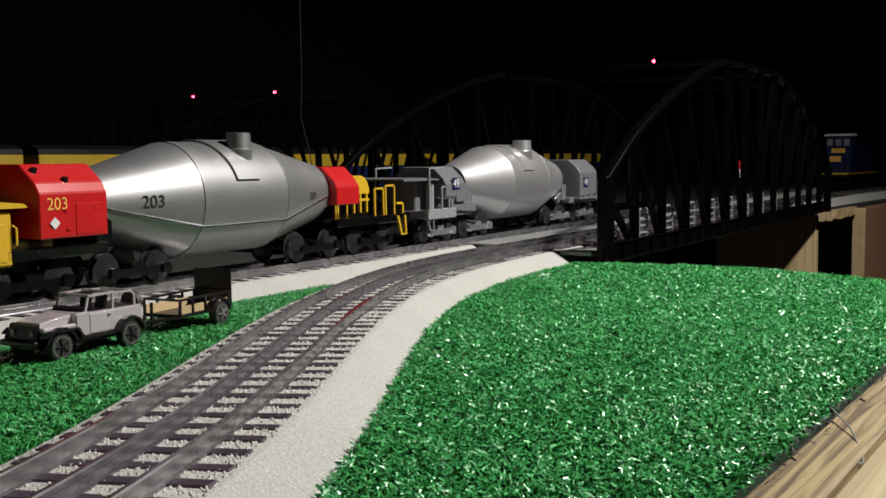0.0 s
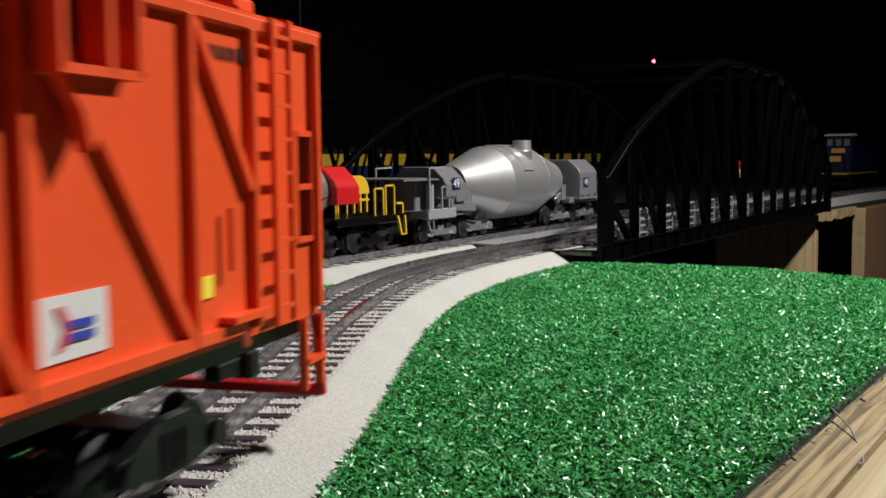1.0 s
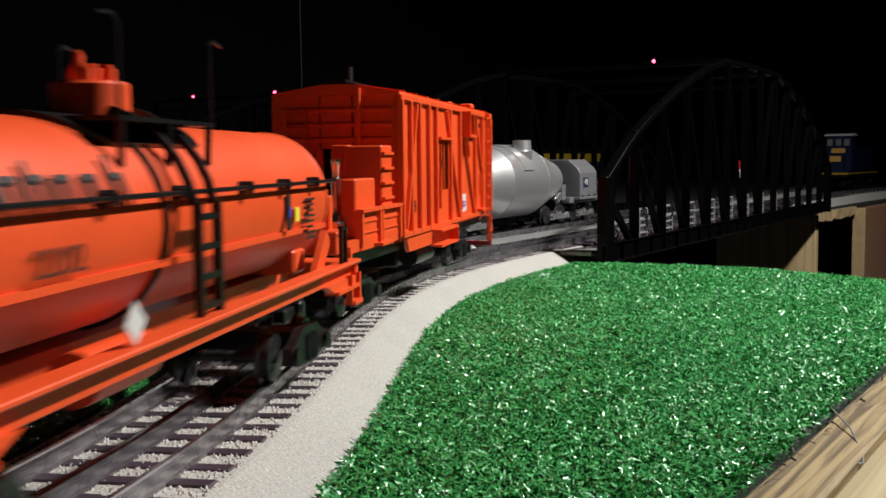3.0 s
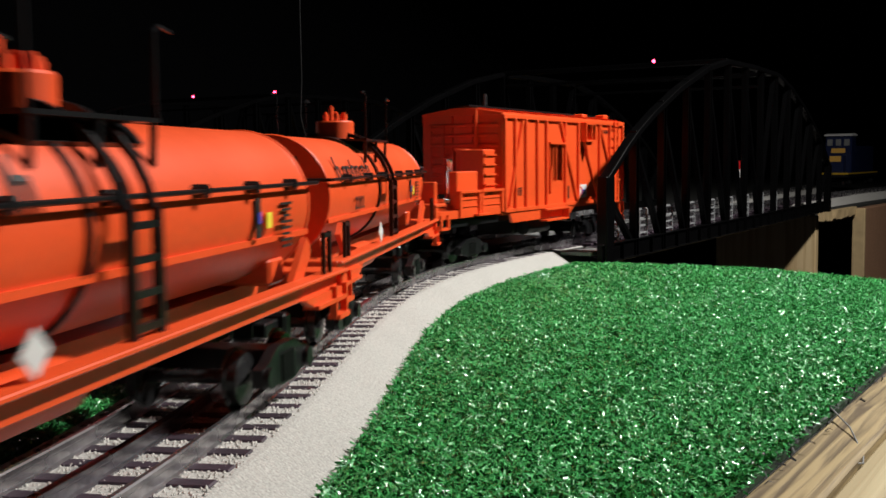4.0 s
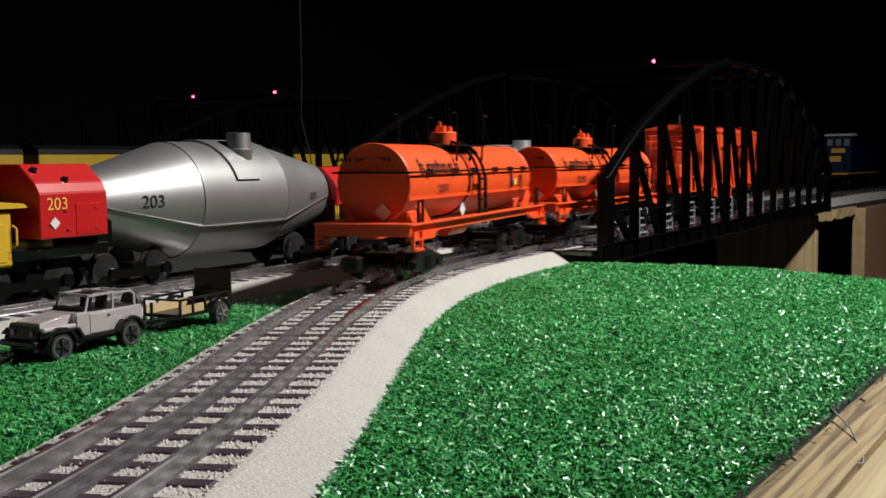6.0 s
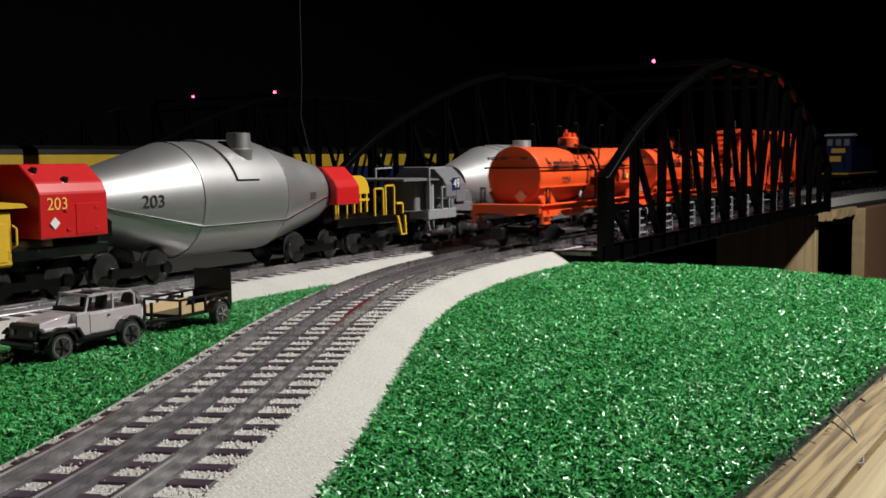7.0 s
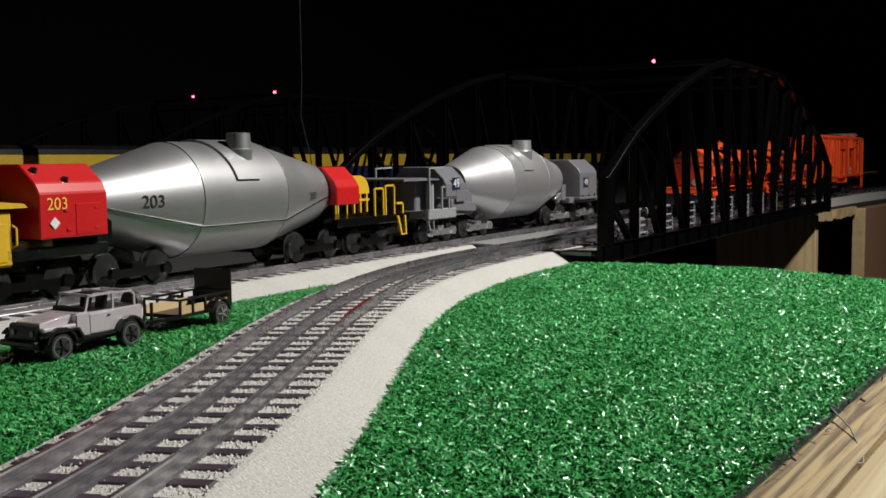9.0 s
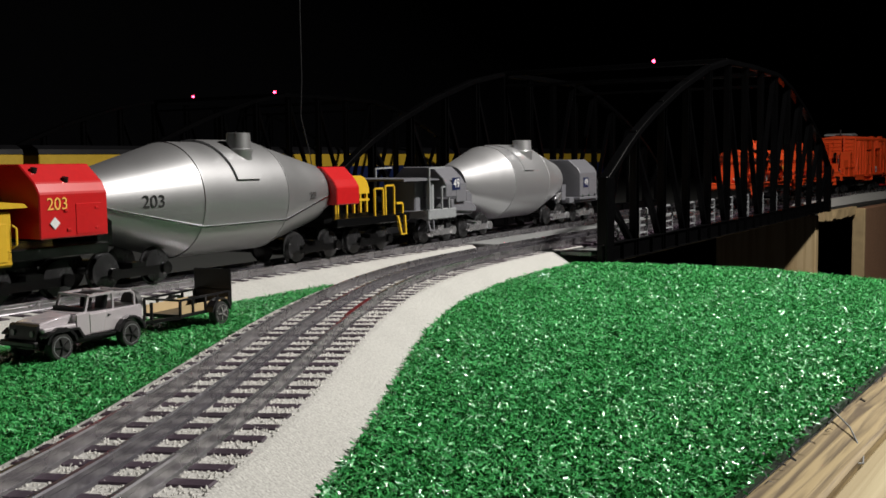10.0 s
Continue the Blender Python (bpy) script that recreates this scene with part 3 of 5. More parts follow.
def bogie(parent, x, mat, rolling, half=0.0165, large=False):
    bm = bmesh.new()
    for s in (-1, 1):
        y = s * 0.0205
        if large and mat is not CHROME:
            bar(bm, (-half, y, 0.0085), (half, y, 0.0085), 0.0030, 0.0045)
            for a in (-half, half):
                rod(bm, (a, y, 0.0090), (a, y + s * 0.0030, 0.0090), 0.0034, 12)
            continue
        prism(bm, [(-half - 0.003, 0.0055), (-half + 0.004, 0.0050), (-0.006, 0.0035), (0.006, 0.0035), (half - 0.004, 0.0050), (half + 0.003, 0.0055),
                   (half + 0.003, 0.0105), (half - 0.002, 0.0115), (0.007, 0.0150), (-0.007, 0.0150), (-half + 0.002, 0.0115), (-half - 0.003, 0.0105)], y - 0.0016, y + 0.0016)
        for a in (-half, half):
            rod(bm, (a, y, 0.0078), (a, y + s * 0.0032, 0.0078), 0.0030, 10)
        for a in (-0.0035, 0.0, 0.0035):
            rod(bm, (a, y + s * 0.0014, 0.0045), (a, y + s * 0.0014, 0.0125), 0.0014, 8)
    box(bm, 0, 0, 0.0105, 0.010, 0.042, 0.006)
    b = part("truck", bm, mat, parent, smooth=40, at=Matrix.Translation((x, 0, 0)))
    for a in (-half, half):
        ob = new("wheelset", LARGE_WHEELSET if large else WHEELSET)
        ob.parent = b
        ob.matrix_basis = Matrix.Translation((a, 0, 0.0096 if large else 0.0076))
        if rolling is not None:
            rolling.append((ob, a))
    return b


def coupler(parent, x, s):
    bm = bmesh.new()
    box(bm, x, 0, 0.0115, 0.014, 0.005, 0.005, bevel=0.0006)
    box(bm, x + s * 0.008, 0.0, 0.0115, 0.006, 0.010, 0.0085, bevel=0.001)
    part("coupler", bm, BLACK, parent)


ROLLING = []


def plate(parent, name, x, y, z, w, h, mat, label="", diamond=False, lean=0.0, end=0):
    bm = bmesh.new()
    m = Matrix.Rotation(radians(45), 4, "Y") if diamond else Matrix()
    box(bm, 0, 0, 0, w, 0.0004, h, m=m)
    at = pose(x, y, z, -lean, 0, 0 if not end else 90)
    return part(name, bm, mat, parent, label, at=at)


def ladder(bm, x, y, z0, z1, w=0.008, rungs=6, r=0.0006):
    for o in (-w / 2, w / 2):
        bar(bm, (x + o, y, z0), (x + o, y, z1), 2 * r, up=(1, 0, 0))
    for i in range(rungs):
        z = z0 + (z1 - z0) * (i + 0.5) / rungs
        bar(bm, (x - w / 2, y, z), (x + w / 2, y, z), 1.6 * r)


LADDER_X = -0.0045
DOME_X = -0.0060
TANK_LEN = 0.250
TANK_R = 0.0226
TANK_Z = 0.0536


def tank_car(number):
    top = tagged(new("tank_car"), "orange single-dome model tank car with black ladders and handrail", "train car", group="moving work train")
    h = TANK_LEN / 2
    bm = bmesh.new()
    e = h - 0.014
    prof = [(-e - 0.0016, 0.004), (-e - 0.0014, 0.014), (-e - 0.0006, TANK_R - 0.0016), (-e - 0.0008, TANK_R - 0.0010), (-e - 0.0006, TANK_R - 0.0003), (-e, TANK_R), (-e + 0.0012, TANK_R),
            (-e + 0.0016, TANK_R - 0.0004), (0.0, TANK_R - 0.0004), (e - 0.0016, TANK_R - 0.0004), (e - 0.0012, TANK_R), (e, TANK_R), (e + 0.0006, TANK_R - 0.0003),
            (e + 0.0008, TANK_R - 0.0010), (e + 0.0006, TANK_R - 0.0016), (e + 0.0014, 0.014), (e + 0.0016, 0.004)]
    lathe(bm, prof, 56, Matrix.Translation((0, 0, TANK_Z)))
    tank = part("tank", bm, ORANGE, top, "orange cylindrical tank", smooth=35)
    bm = bmesh.new()
    for s in (-1, 1):
        box(bm, 0, s * TANK_R * 0.93, TANK_Z - 0.0085, 2 * e, 0.0012, 0.0016)
    part("seam", bm, ORANGE, tank)
    # dome with valves
    bm = bmesh.new()
    up = Matrix.Translation((DOME_X, 0, TANK_Z + TANK_R - 0.004)) @ Matrix.Rotation(radians(-90), 4, "Y")
    lathe(bm, [(0, 0.0088), (0.0035, 0.0086), (0.0115, 0.0086), (0.0122, 0.0080), (0.0124, 0.003)], 32, up)
    dome = part("dome", bm, ORANGE, top, smooth=35)
    zt = TANK_Z + TANK_R + 0.0084
    bm = bmesh.new()
    for x, y, r, l in ((-0.0030, 0.001, 0.0012, 0.0058), (0.0040, 0.001, 0.0017, 0.0034), (-0.0054, -0.002, 0.0013, 0.0026), (0.001, 0.0045, 0.0014, 0.0030), (0.0010, -0.0040, 0.0016, 0.0028), (0.0056, -0.0030, 0.0011, 0.0022)):
        x += DOME_X
        rod(bm, (x, y, zt - 0.0005), (x, y, zt + l), r, 10)
        rod(bm, (x, y, zt + l), (x, y, zt + l + 0.0009), r * 0.6, 8)
    part("valve", bm, ORANGE, dome)
    # dome platform, bands, handrail
    bm = bmesh.new()
    for s in (-1, 1):
        box(bm, -0.008, s * 0.0140, TANK_Z + 0.0217, 0.050, 0.0120, 0.0010)
        for x in (-0.031, -0.008, 0.015):
            bar(bm, (x, s * 0.0192, TANK_Z + 0.0212), (x, s * 0.0188, TANK_Z + 0.0120), 0.0012)
    part("dome_platform", bm, BLACK, top, "black dome walkway")
    # a curved black sheet under the walkway, narrower towards its lower edges
    bm = bmesh.new()
    rows = []
    for k in range(15):
        d = radians(46 + 88 * k / 14)
        near = abs(k - 7) / 7
        ends = (-0.040 + 0.012 * near ** 2, 0.022 - 0.006 * near ** 2)
        rows.append([bm.verts.new((x, r * math.cos(d), TANK_Z + r * math.sin(d))) for x in ends for r in (TANK_R - 0.0008, TANK_R + 0.0008)])
    for p, q in zip(rows, rows[1:]):
        for i, j in ((0, 1), (1, 3), (3, 2), (2, 0)):
            bm.faces.new((p[i], p[j], q[j], q[i]))
    for ring in (rows[0], rows[-1]):
        bm.faces.new((ring[0], ring[1], ring[3], ring[2]))
    bmesh.ops.recalc_face_normals(bm, faces=bm.faces)
    part("crown_sheet", bm, BLACK, top, "black curved sheet round the dome", smooth=30)
    for s in (-1, 1):
        for x, d in ((-0.032, -0.008), (0.016, 0.008)):
            bm = bmesh.new()
            sweep(bm, [(x, s * 0.0195, TANK_Z + 0.0215), (x, s * 0.0195, TANK_Z + 0.0405), (x + d * 0.3, s * 0.0195, TANK_Z + 0.0420), (x + d, s * 0.0195, TANK_Z + 0.0412)], 0.0007, 0.0007)
            part("platform_post", bm, BLACK, top, "thin black railing post")
    bm = bmesh.new()
    y = TANK_R + 0.0022
    zr = TANK_Z + 0.0062
    for s in (-1, 1):
        rod(bm, (-e - 0.003, s * y * 0.97, zr), (e + 0.003, s * y * 0.97, zr), 0.0006, 6)
        rod(bm, (s * (e + 0.003), -y * 0.95, zr), (s * (e + 0.003), y * 0.95, zr), 0.0006, 6)
        for x in (-0.085, -0.045, -0.012, 0.030, 0.062, 0.092):
            rod(bm, (x, s * 0.0210, zr), (x, s * y, zr), 0.0016, 6)
    part("handrail", bm, BLACK, top, "black wire handrail")
    bm = bmesh.new()
    for s in (-1, 1):
        ladder(bm, LADDER_X, s * (TANK_R + 0.0035), 0.031, TANK_Z + 0.004, 0.0115, 4, 0.0009)
        for o in (-0.00575, 0.00575):
            for k in range(6):
                a, b = radians(8 + 12 * k), radians(8 + 12 * (k + 1))
                r = TANK_R + 0.0030
                bar(bm, (LADDER_X + o, s * r * math.cos(a), TANK_Z + r * math.sin(a)), (LADDER_X + o, s * r * math.cos(b), TANK_Z + r * math.sin(b)), 0.0016)
    part("ladder", bm, BLACK, top, "black side ladder")
    bm = bmesh.new()
    lathe(bm, [(-0.0192, TANK_R - 0.001), (-0.0192, TANK_R + 0.0006), (-0.0178, TANK_R + 0.0006), (-0.0178, TANK_R - 0.001)], 48, Matrix.Translation((0, 0, TANK_Z)))
    part("band", bm, BLACK, top, "black tank strap")
    bm = bmesh.new()
    for k in range(9):
        box(bm, 0, 0.0025 * k - 0.010, 0, 0.0003, 0.0017, 0.0022)
    for k in range(4):
        box(bm, 0, 0.0025 * k + 0.014, 0, 0.0003, 0.0017, 0.0022)
    part("end_print", bm, BLACK_INK, top, "faint black print bars", at=pose(-e - 0.0012, 0.0, TANK_Z + 0.0135))
    # underframe
    w = 0.0285
    bm = bmesh.new()
    for s in (-1, 1):
        box(bm, 0, s * (w - 0.0030), 0.0292, TANK_LEN, 0.0024, 0.0055, bevel=0.0003)
        box(bm, 0, s * (w - 0.0016), 0.0318, TANK_LEN + 0.003, 0.0060, 0.0012, bevel=0.0003)
        box(bm, s * (h + 0.0005), 0, 0.0288, 0.0032, 2 * w, 0.0066, bevel=0.0004)
        box(bm, s * (h - 0.0045), 0, 0.0318, 0.014, 2 * w, 0.0013, bevel=0.0003)
        for t in (-1, 1):
            prism(bm, [(s * 0.088, 0.0322), (s * 0.097, 0.0322), (s * 0.106, 0.0400), (s * 0.101, 0.0440)], t * 0.0235 - 0.001, t * 0.0235 + 0.001)
            prism(bm, [(s * 0.096, 0.0235), (s * 0.124, 0.0235), (s * 0.124, 0.0270), (s * 0.086, 0.0270)], t * (w - 0.001) - 0.0012, t * (w - 0.001) + 0.0012)
            box(bm, s * 0.110, t * (w - 0.001), 0.0238, 0.030, 0.0050, 0.0012)
    box(bm, 0, 0, 0.0265, TANK_LEN - 0.01, 0.010, 0.006)
    for s in (-1, 1):
        box(bm, s * 0.096, 0, 0.0345, 0.012, 0.034, 0.008, bevel=0.001)
    part("underframe", bm, ORANGE, top)
    bm = bmesh.new()
    rod(bm, (-0.046, -0.015, 0.0255), (-0.018, -0.015, 0.0255), 0.0055, 16)
    part("air_reservoir", bm, ORANGE, top, smooth=40)
    for s in (-1, 1):
        for t in (-1, 1):
            bm = bmesh.new()
            x0, x1, y = s * (h - 0.001), s * (h - 0.012), t * (w + 0.0004)
            for x in (x0, x1):
                bar(bm, (x, y, 0.028), (x, y, 0.0180), 0.0022, 0.0014, up=(1, 0, 0))
            bar(bm, (x0, y, 0.0184), (x1, y, 0.0184), 0.004, 0.0014)
            part("step", bm, ORANGE, top)
            bm = bmesh.new()
            for x in (s * (h - 0.012), s * (h - 0.018)):
                bar(bm, (x, y - t * 0.0012, 0.032), (x, y - t * 0.0012, 0.0450), 0.0012, up=(1, 0, 0))
            bar(bm, (s * (h - 0.012), y - t * 0.0012, 0.0440), (s * (h - 0.018), y - t * 0.0012, 0.0440), 0.0012)
            part("grab_iron", bm, BLACK, top, "black grab iron")
    # placards and lettering
    for x, s in ((-0.0465, -1), (-0.0465, 1)):
        plate(top, "placard", x, s * (w - 0.0004), 0.0368, 0.0060, 0.0060, WHITE_INK, "white diamond hazard placard", diamond=True)
    for s in (-1, 1):
        bm = bmesh.new()
        box(bm, 0, 0, 0, 0.0004, 0.0072, 0.0072, m=Matrix.Rotation(radians(45), 4, "X"))
        part("placard", bm, WHITE_INK, top, "white diamond hazard placard", at=pose(s * (e + 0.0024), -0.0065, 0.0380))
    ys = -(TANK_R + 0.0003)
    lettering("number", number, 0.0070, BLACK_INK, top, side(-0.0625, ys, TANK_Z - 0.0040) @ Matrix.Diagonal((1.25, 1, 1, 1)))
    bm = bmesh.new()
    for x, hgt in ((-0.026, 0.0095), (-0.0165, 0.0062), (-0.0110, 0.0062), (-0.0040, 0.0085), (0.0030, 0.0062), (0.0110, 0.0062), (0.0200, 0.0095)):
        box(bm, x, 0, hgt / 2 - 0.004, 0.0011, 0.0003, hgt)
        box(bm, x + 0.0036, 0, -0.0010, 0.0010, 0.0003, 0.0060)
        box(bm, x + 0.0018, 0, min(0.0018, hgt - 0.0045), 0.0034, 0.0003, 0.0010)
    part("wordmark", bm, BLACK_INK, top, "black wordmark shapes", at=pose(-0.0630, -math.cos(radians(22)) * TANK_R - 0.0003, TANK_Z + math.sin(radians(22)) * TANK_R, -22) @ Matrix.Diagonal((1.2, 1, 1.15, 1)))
    bm = bmesh.new()
    for k in range(8):
        box(bm, 0, 0, -0.0017 * k, 0.010 - 0.002 * (k % 3), 0.0003, 0.0007)
    part("small_print", bm, BLACK_INK, top, "rows of tiny black print", at=pose(0.088, ys, TANK_Z + 0.001))
    plate(top, "sticker", 0.066, ys, TANK_Z - 0.002, 0.0034, 0.0105, BLACK_INK, "black data sticker")
    plate(top, "sticker", 0.066, ys - 0.0003, TANK_Z - 0.002, 0.0022, 0.0030, BLUE_INK, "blue square on the sticker")
    plate(top, "sticker", 0.074, ys, TANK_Z - 0.003, 0.0038, 0.0042, YELLOW_INK, "yellow square sticker")
    for s in (-1, 1):
        bogie(top, s * 0.088, BLACK, ROLLING)
        coupler(top, s * (h + 0.006), s)
    return top


BODY_LEN = 0.2485
CAB_FRONT = 0.174        # body's front end ahead of the car's middle


def work_caboose():
    top = tagged(new("work_caboose"), "orange outside-braced model maintenance caboose with open rear deck", "train car", group="moving work train")
    x1 = CAB_FRONT
    x0 = x1 - BODY_LEN
    w, zb, zt = 0.0298, 0.0285, 0.0965
    # walls with openings on both sides, built of boards between the openings
    doors = [(0.0060, 0.0330, 0.050, 0.077), (x1 - 0.0135, x1 - 0.0030, 0.047, 0.0735)]
    for s in (-1, 1):
        bm = bmesh.new()
        cuts = sorted(doors)
        xs = x0
        for a, b, c, d in cuts:
            box(bm, (xs + a) / 2, s * (w - 0.0008), (zb + zt) / 2, a - xs, 0.0016, zt - zb)
            box(bm, (a + b) / 2, s * (w - 0.0008), (zb + c) / 2, b - a, 0.0016, c - zb)
            box(bm, (a + b) / 2, s * (w - 0.0008), (zt + d) / 2, b - a, 0.0016, zt - d)
            xs = b
        box(bm, (xs + x1) / 2, s * (w - 0.0008), (zb + zt) / 2, x1 - xs, 0.0016, zt - zb)
        part("side_wall", bm, ORANGE, top)
        bm = bmesh.new()
        y = s * (w + 0.0009)
        posts = [x0 + 0.002, x0 + 0.019, -0.0375, -0.0171, 0.0, 0.0370, 0.0647, 0.1130, 0.1385, x1 - 0.002]
        for x in posts:
            bp = bmesh.new()
            box(bp, x, y, (zb + zt) / 2, 0.0024, 0.0026, zt - zb - 0.004, bevel=0.0003)
            part("post", bp, ORANGE, top)
        bar(bm, (-0.0660, y, zb + 0.006), (-0.0430, y, zt - 0.003), 0.0022, 0.0022)
        part("brace", bm, ORANGE, top)
        for a, b in ((0.0280, 0.0630), (0.0680, 0.1110), (0.1150, 0.1370)):
            bm = bmesh.new()
            bar(bm, (a, y, zt - 0.003), (b, y, zb + (0.004 if b < 0.13 else 0.032)), 0.0022, 0.0022)
            part("brace", bm, ORANGE, top)
        bm = bmesh.new()
        box(bm, (x0 + x1) / 2, s * (w + 0.0004), zt - 0.0010, BODY_LEN, 0.0030, 0.0030, bevel=0.0004)
        box(bm, (x0 + x1) / 2 - 0.02, s * (w + 0.0004), zb + 0.003, BODY_LEN - 0.045, 0.0030, 0.0024)
        part("rail_strip", bm, ORANGE, top)
        # deep side sill in the middle and the door's landing
        bm = bmesh.new()
        prism(bm, [(x0 + 0.010, zb + 0.001), (0.0580, zb + 0.001), (0.0460, 0.0228), (x0 + 0.014, 0.0228)], s * w - 0.001, s * w + 0.001)
        part("side_sill", bm, ORANGE, top)
        bm = bmesh.new()
        box(bm, 0.0110, s * (w + 0.0032), 0.0295, 0.044, 0.0062, 0.0012)
        box(bm, 0.0110, s * (w + 0.0032), 0.0215, 0.044, 0.0062, 0.0012)
        box(bm, 0.0325, s * (w + 0.0032), 0.0255, 0.0012, 0.0062, 0.0085)
        part("door_step", bm, ORANGE, top)
        bm = bmesh.new()
        a, b, c, d = doors[0]
        box(bm, (a + b) / 2, s * (w - 0.002), (zb + c) / 2 + 0.0015, b - a - 0.004, 0.0032, c - zb - 0.006, bevel=0.0006)
        for x in (a + 0.0008, (a + b) / 2, b - 0.0008, a + 0.007):
            box(bm, x, s * (w + 0.0002), (c + d) / 2, 0.0014, 0.0018, d - c)
        box(bm, (a + b) / 2, s * (w + 0.0016), d + 0.0010, b - a + 0.006, 0.0034, 0.0014)
        box(bm, a - 0.001, s * (w + 0.0014), zb + 0.022, 0.0024, 0.0030, 0.0200)
        door = part("side_door", bm, ORANGE, top)
        bm = bmesh.new()
        box(bm, (a + b) / 2, s * (w - 0.0040), (c + d) / 2, b - a, 0.0006, d - c)
        part("window_pane", bm, CLEAR, door, "clear glazing")
        bm = bmesh.new()
        a2, b2, c2, d2 = doors[1]
        for xx in (a2 + 0.0006, b2 - 0.0006):
            box(bm, xx, s * (w + 0.0004), (c2 + d2) / 2, 0.0014, 0.0014, d2 - c2)
        for zz in (c2 + 0.0006, (c2 + d2) / 2, d2 - 0.0006):
            box(bm, (a2 + b2) / 2, s * (w + 0.0004), zz, b2 - a2, 0.0014, 0.0014)
        sash = part("window_frame", bm, ORANGE, top)
        bm = bmesh.new()
        box(bm, (a2 + b2) / 2, s * (w - 0.0010), (c2 + d2) / 2, b2 - a2, 0.0005, d2 - c2)
        part("window_pane", bm, CLEAR, sash, "clear glazing")
        # hung box of the cooling unit
        bm = bmesh.new()
        xa = 0.0775
        yb = s * (w + 0.0035)
        for bx, bz, lx, lz in ((xa, 0.0940, 0.022, 0.0016), (xa, 0.0805, 0.022, 0.0016), (xa - 0.0102, 0.0872, 0.0014, 0.0140), (xa + 0.0102, 0.0872, 0.0014, 0.0140), (xa + 0.002, 0.0872, 0.0016, 0.0140)):
            box(bm, bx, yb, bz, lx, 0.0075, lz)
        prism(bm, [(xa - 0.008, 0.0800), (xa + 0.008, 0.0800), (xa + 0.004, 0.0740), (xa - 0.001, 0.0680), (xa - 0.003, 0.0745)], yb - 0.0015, yb + 0.0015)
        unit = part("cooling_unit", bm, ORANGE, top)
        bm = bmesh.new()
        box(bm, xa, s * (w + 0.0012), 0.0872, 0.020, 0.001, 0.013)
        part("unit_core", bm, GLASS_DARK, unit, "dark core behind the frame")
        bm = bmesh.new()
        ladder(bm, x1 - 0.0245, s * (w + 0.0030), 0.0300, zt + 0.001, 0.0085, 9, 0.0006)
        part("ladder", bm, ORANGE, top)
        bm = bmesh.new()
        for x in (x1 - 0.010, x1 - 0.0005):
            bar(bm, (x, s * (w + 0.0006), zb), (x, s * (w + 0.0006), 0.0110), 0.0020, 0.0016, up=(1, 0, 0))
        bar(bm, (x1 - 0.010, s * (w + 0.0006), 0.0180), (x1, s * (w + 0.0006), 0.0180), 0.0030, 0.0014)
        part("step", bm, ORANGE, top)
        bm = bmesh.new()
        box(bm, x1 - 0.042, s * (w + 0.0020), 0.0340, 0.016, 0.0040, 0.0014)
        bar(bm, (x1 - 0.044, s * (w + 0.0020), 0.0340), (x1 - 0.038, s * w, 0.0270), 0.0014)
        rod(bm, (x1 - 0.0475, s * (w + 0.0018), 0.0440), (x1 - 0.0475, s * (w + 0.0018), 0.0570), 0.0007, 6)
        part("foothold", bm, ORANGE, top)
        plate(top, "marker_plate", 0.1190, s * (w + 0.0003), 0.0415, 0.0044, 0.0044, YELLOW_INK, "small yellow square plate")
        p = plate(top, "logo_panel", 0.0765, s * (w + 0.0003), 0.0405, 0.0175, 0.0105, WHITE_INK, "white panel with red and blue arrow shapes")
        bm = bmesh.new()
        for k in (-1, 0.2):
            box(bm, 0.0012, -0.0005 * (1 if s < 0 else -1), 0.0017 * k, 0.0070, 0.0003, 0.0013)
        part("blue_bar", bm, BLUE_INK, p)
        bm = bmesh.new()
        prism(bm, [(-0.0050, 0.0035), (-0.0030, 0.0), (-0.0050, -0.0035), (-0.0036, -0.0035), (-0.0010, 0.0), (-0.0036, 0.0035)], -0.0006 if s < 0 else 0.0003, -0.0003 if s < 0 else 0.0006)
        part("red_arrow", bm, RED_INK, p)
        plate(top, "sticker", 0.0455, s * (w + 0.0003), 0.0405, 0.0026, 0.0095, BLACK_INK, "black data sticker")
        bm = bmesh.new()
        for k in range(6):
            box(bm, -0.009 + 0.0036 * k, 0, 0, 0.0006, 0.0003, 0.0030)
            box(bm, -0.0078 + 0.0036 * k, 0, -0.0003, 0.0006, 0.0003, 0.0022)
            box(bm, -0.0084 + 0.0036 * k, 0, 0.0008, 0.0014, 0.0003, 0.0006)
        part("wordmark", bm, BLACK_INK, top, "black wordmark shapes", at=pose(0.1255, s * (w + 0.0003), 0.0885))
        bm = bmesh.new()
        for k in range(2):
            for z in (-0.0022, 0, 0.0022):
                box(bm, 0.0048 * k, 0, z, 0.0030, 0.0003, 0.0010)
            box(bm, 0.0048 * k + 0.001, 0, 0, 0.0010, 0.0003, 0.0050)
        part("number", bm, BLACK_INK, top, "black number bars", at=pose(-0.0500, s * (w + 0.0003), 0.0440))
    # unseen black wall, added to keep the bulb's light from the rear window
    bm = bmesh.new()
    box(bm, -0.020, 0, (zb + zt) / 2, 0.0015, 2 * w - 0.004, zt - zb)
    part("light_block", bm, BLACK, top)
    bm = bmesh.new()
    bmesh.ops.create_uvsphere(bm, u_segments=12, v_segments=8, radius=0.0026, matrix=Matrix.Translation((0.030, 0.006, 0.0640)))
    part("bulb", bm, BULB_GLOW, top, "glowing interior bulb")
    bm = bmesh.new()
    rod(bm, (0.030, 0.006, 0.0280), (0.030, 0.006, 0.0620), 0.0015, 8)
    part("bulb_post", bm, BLACK, top)
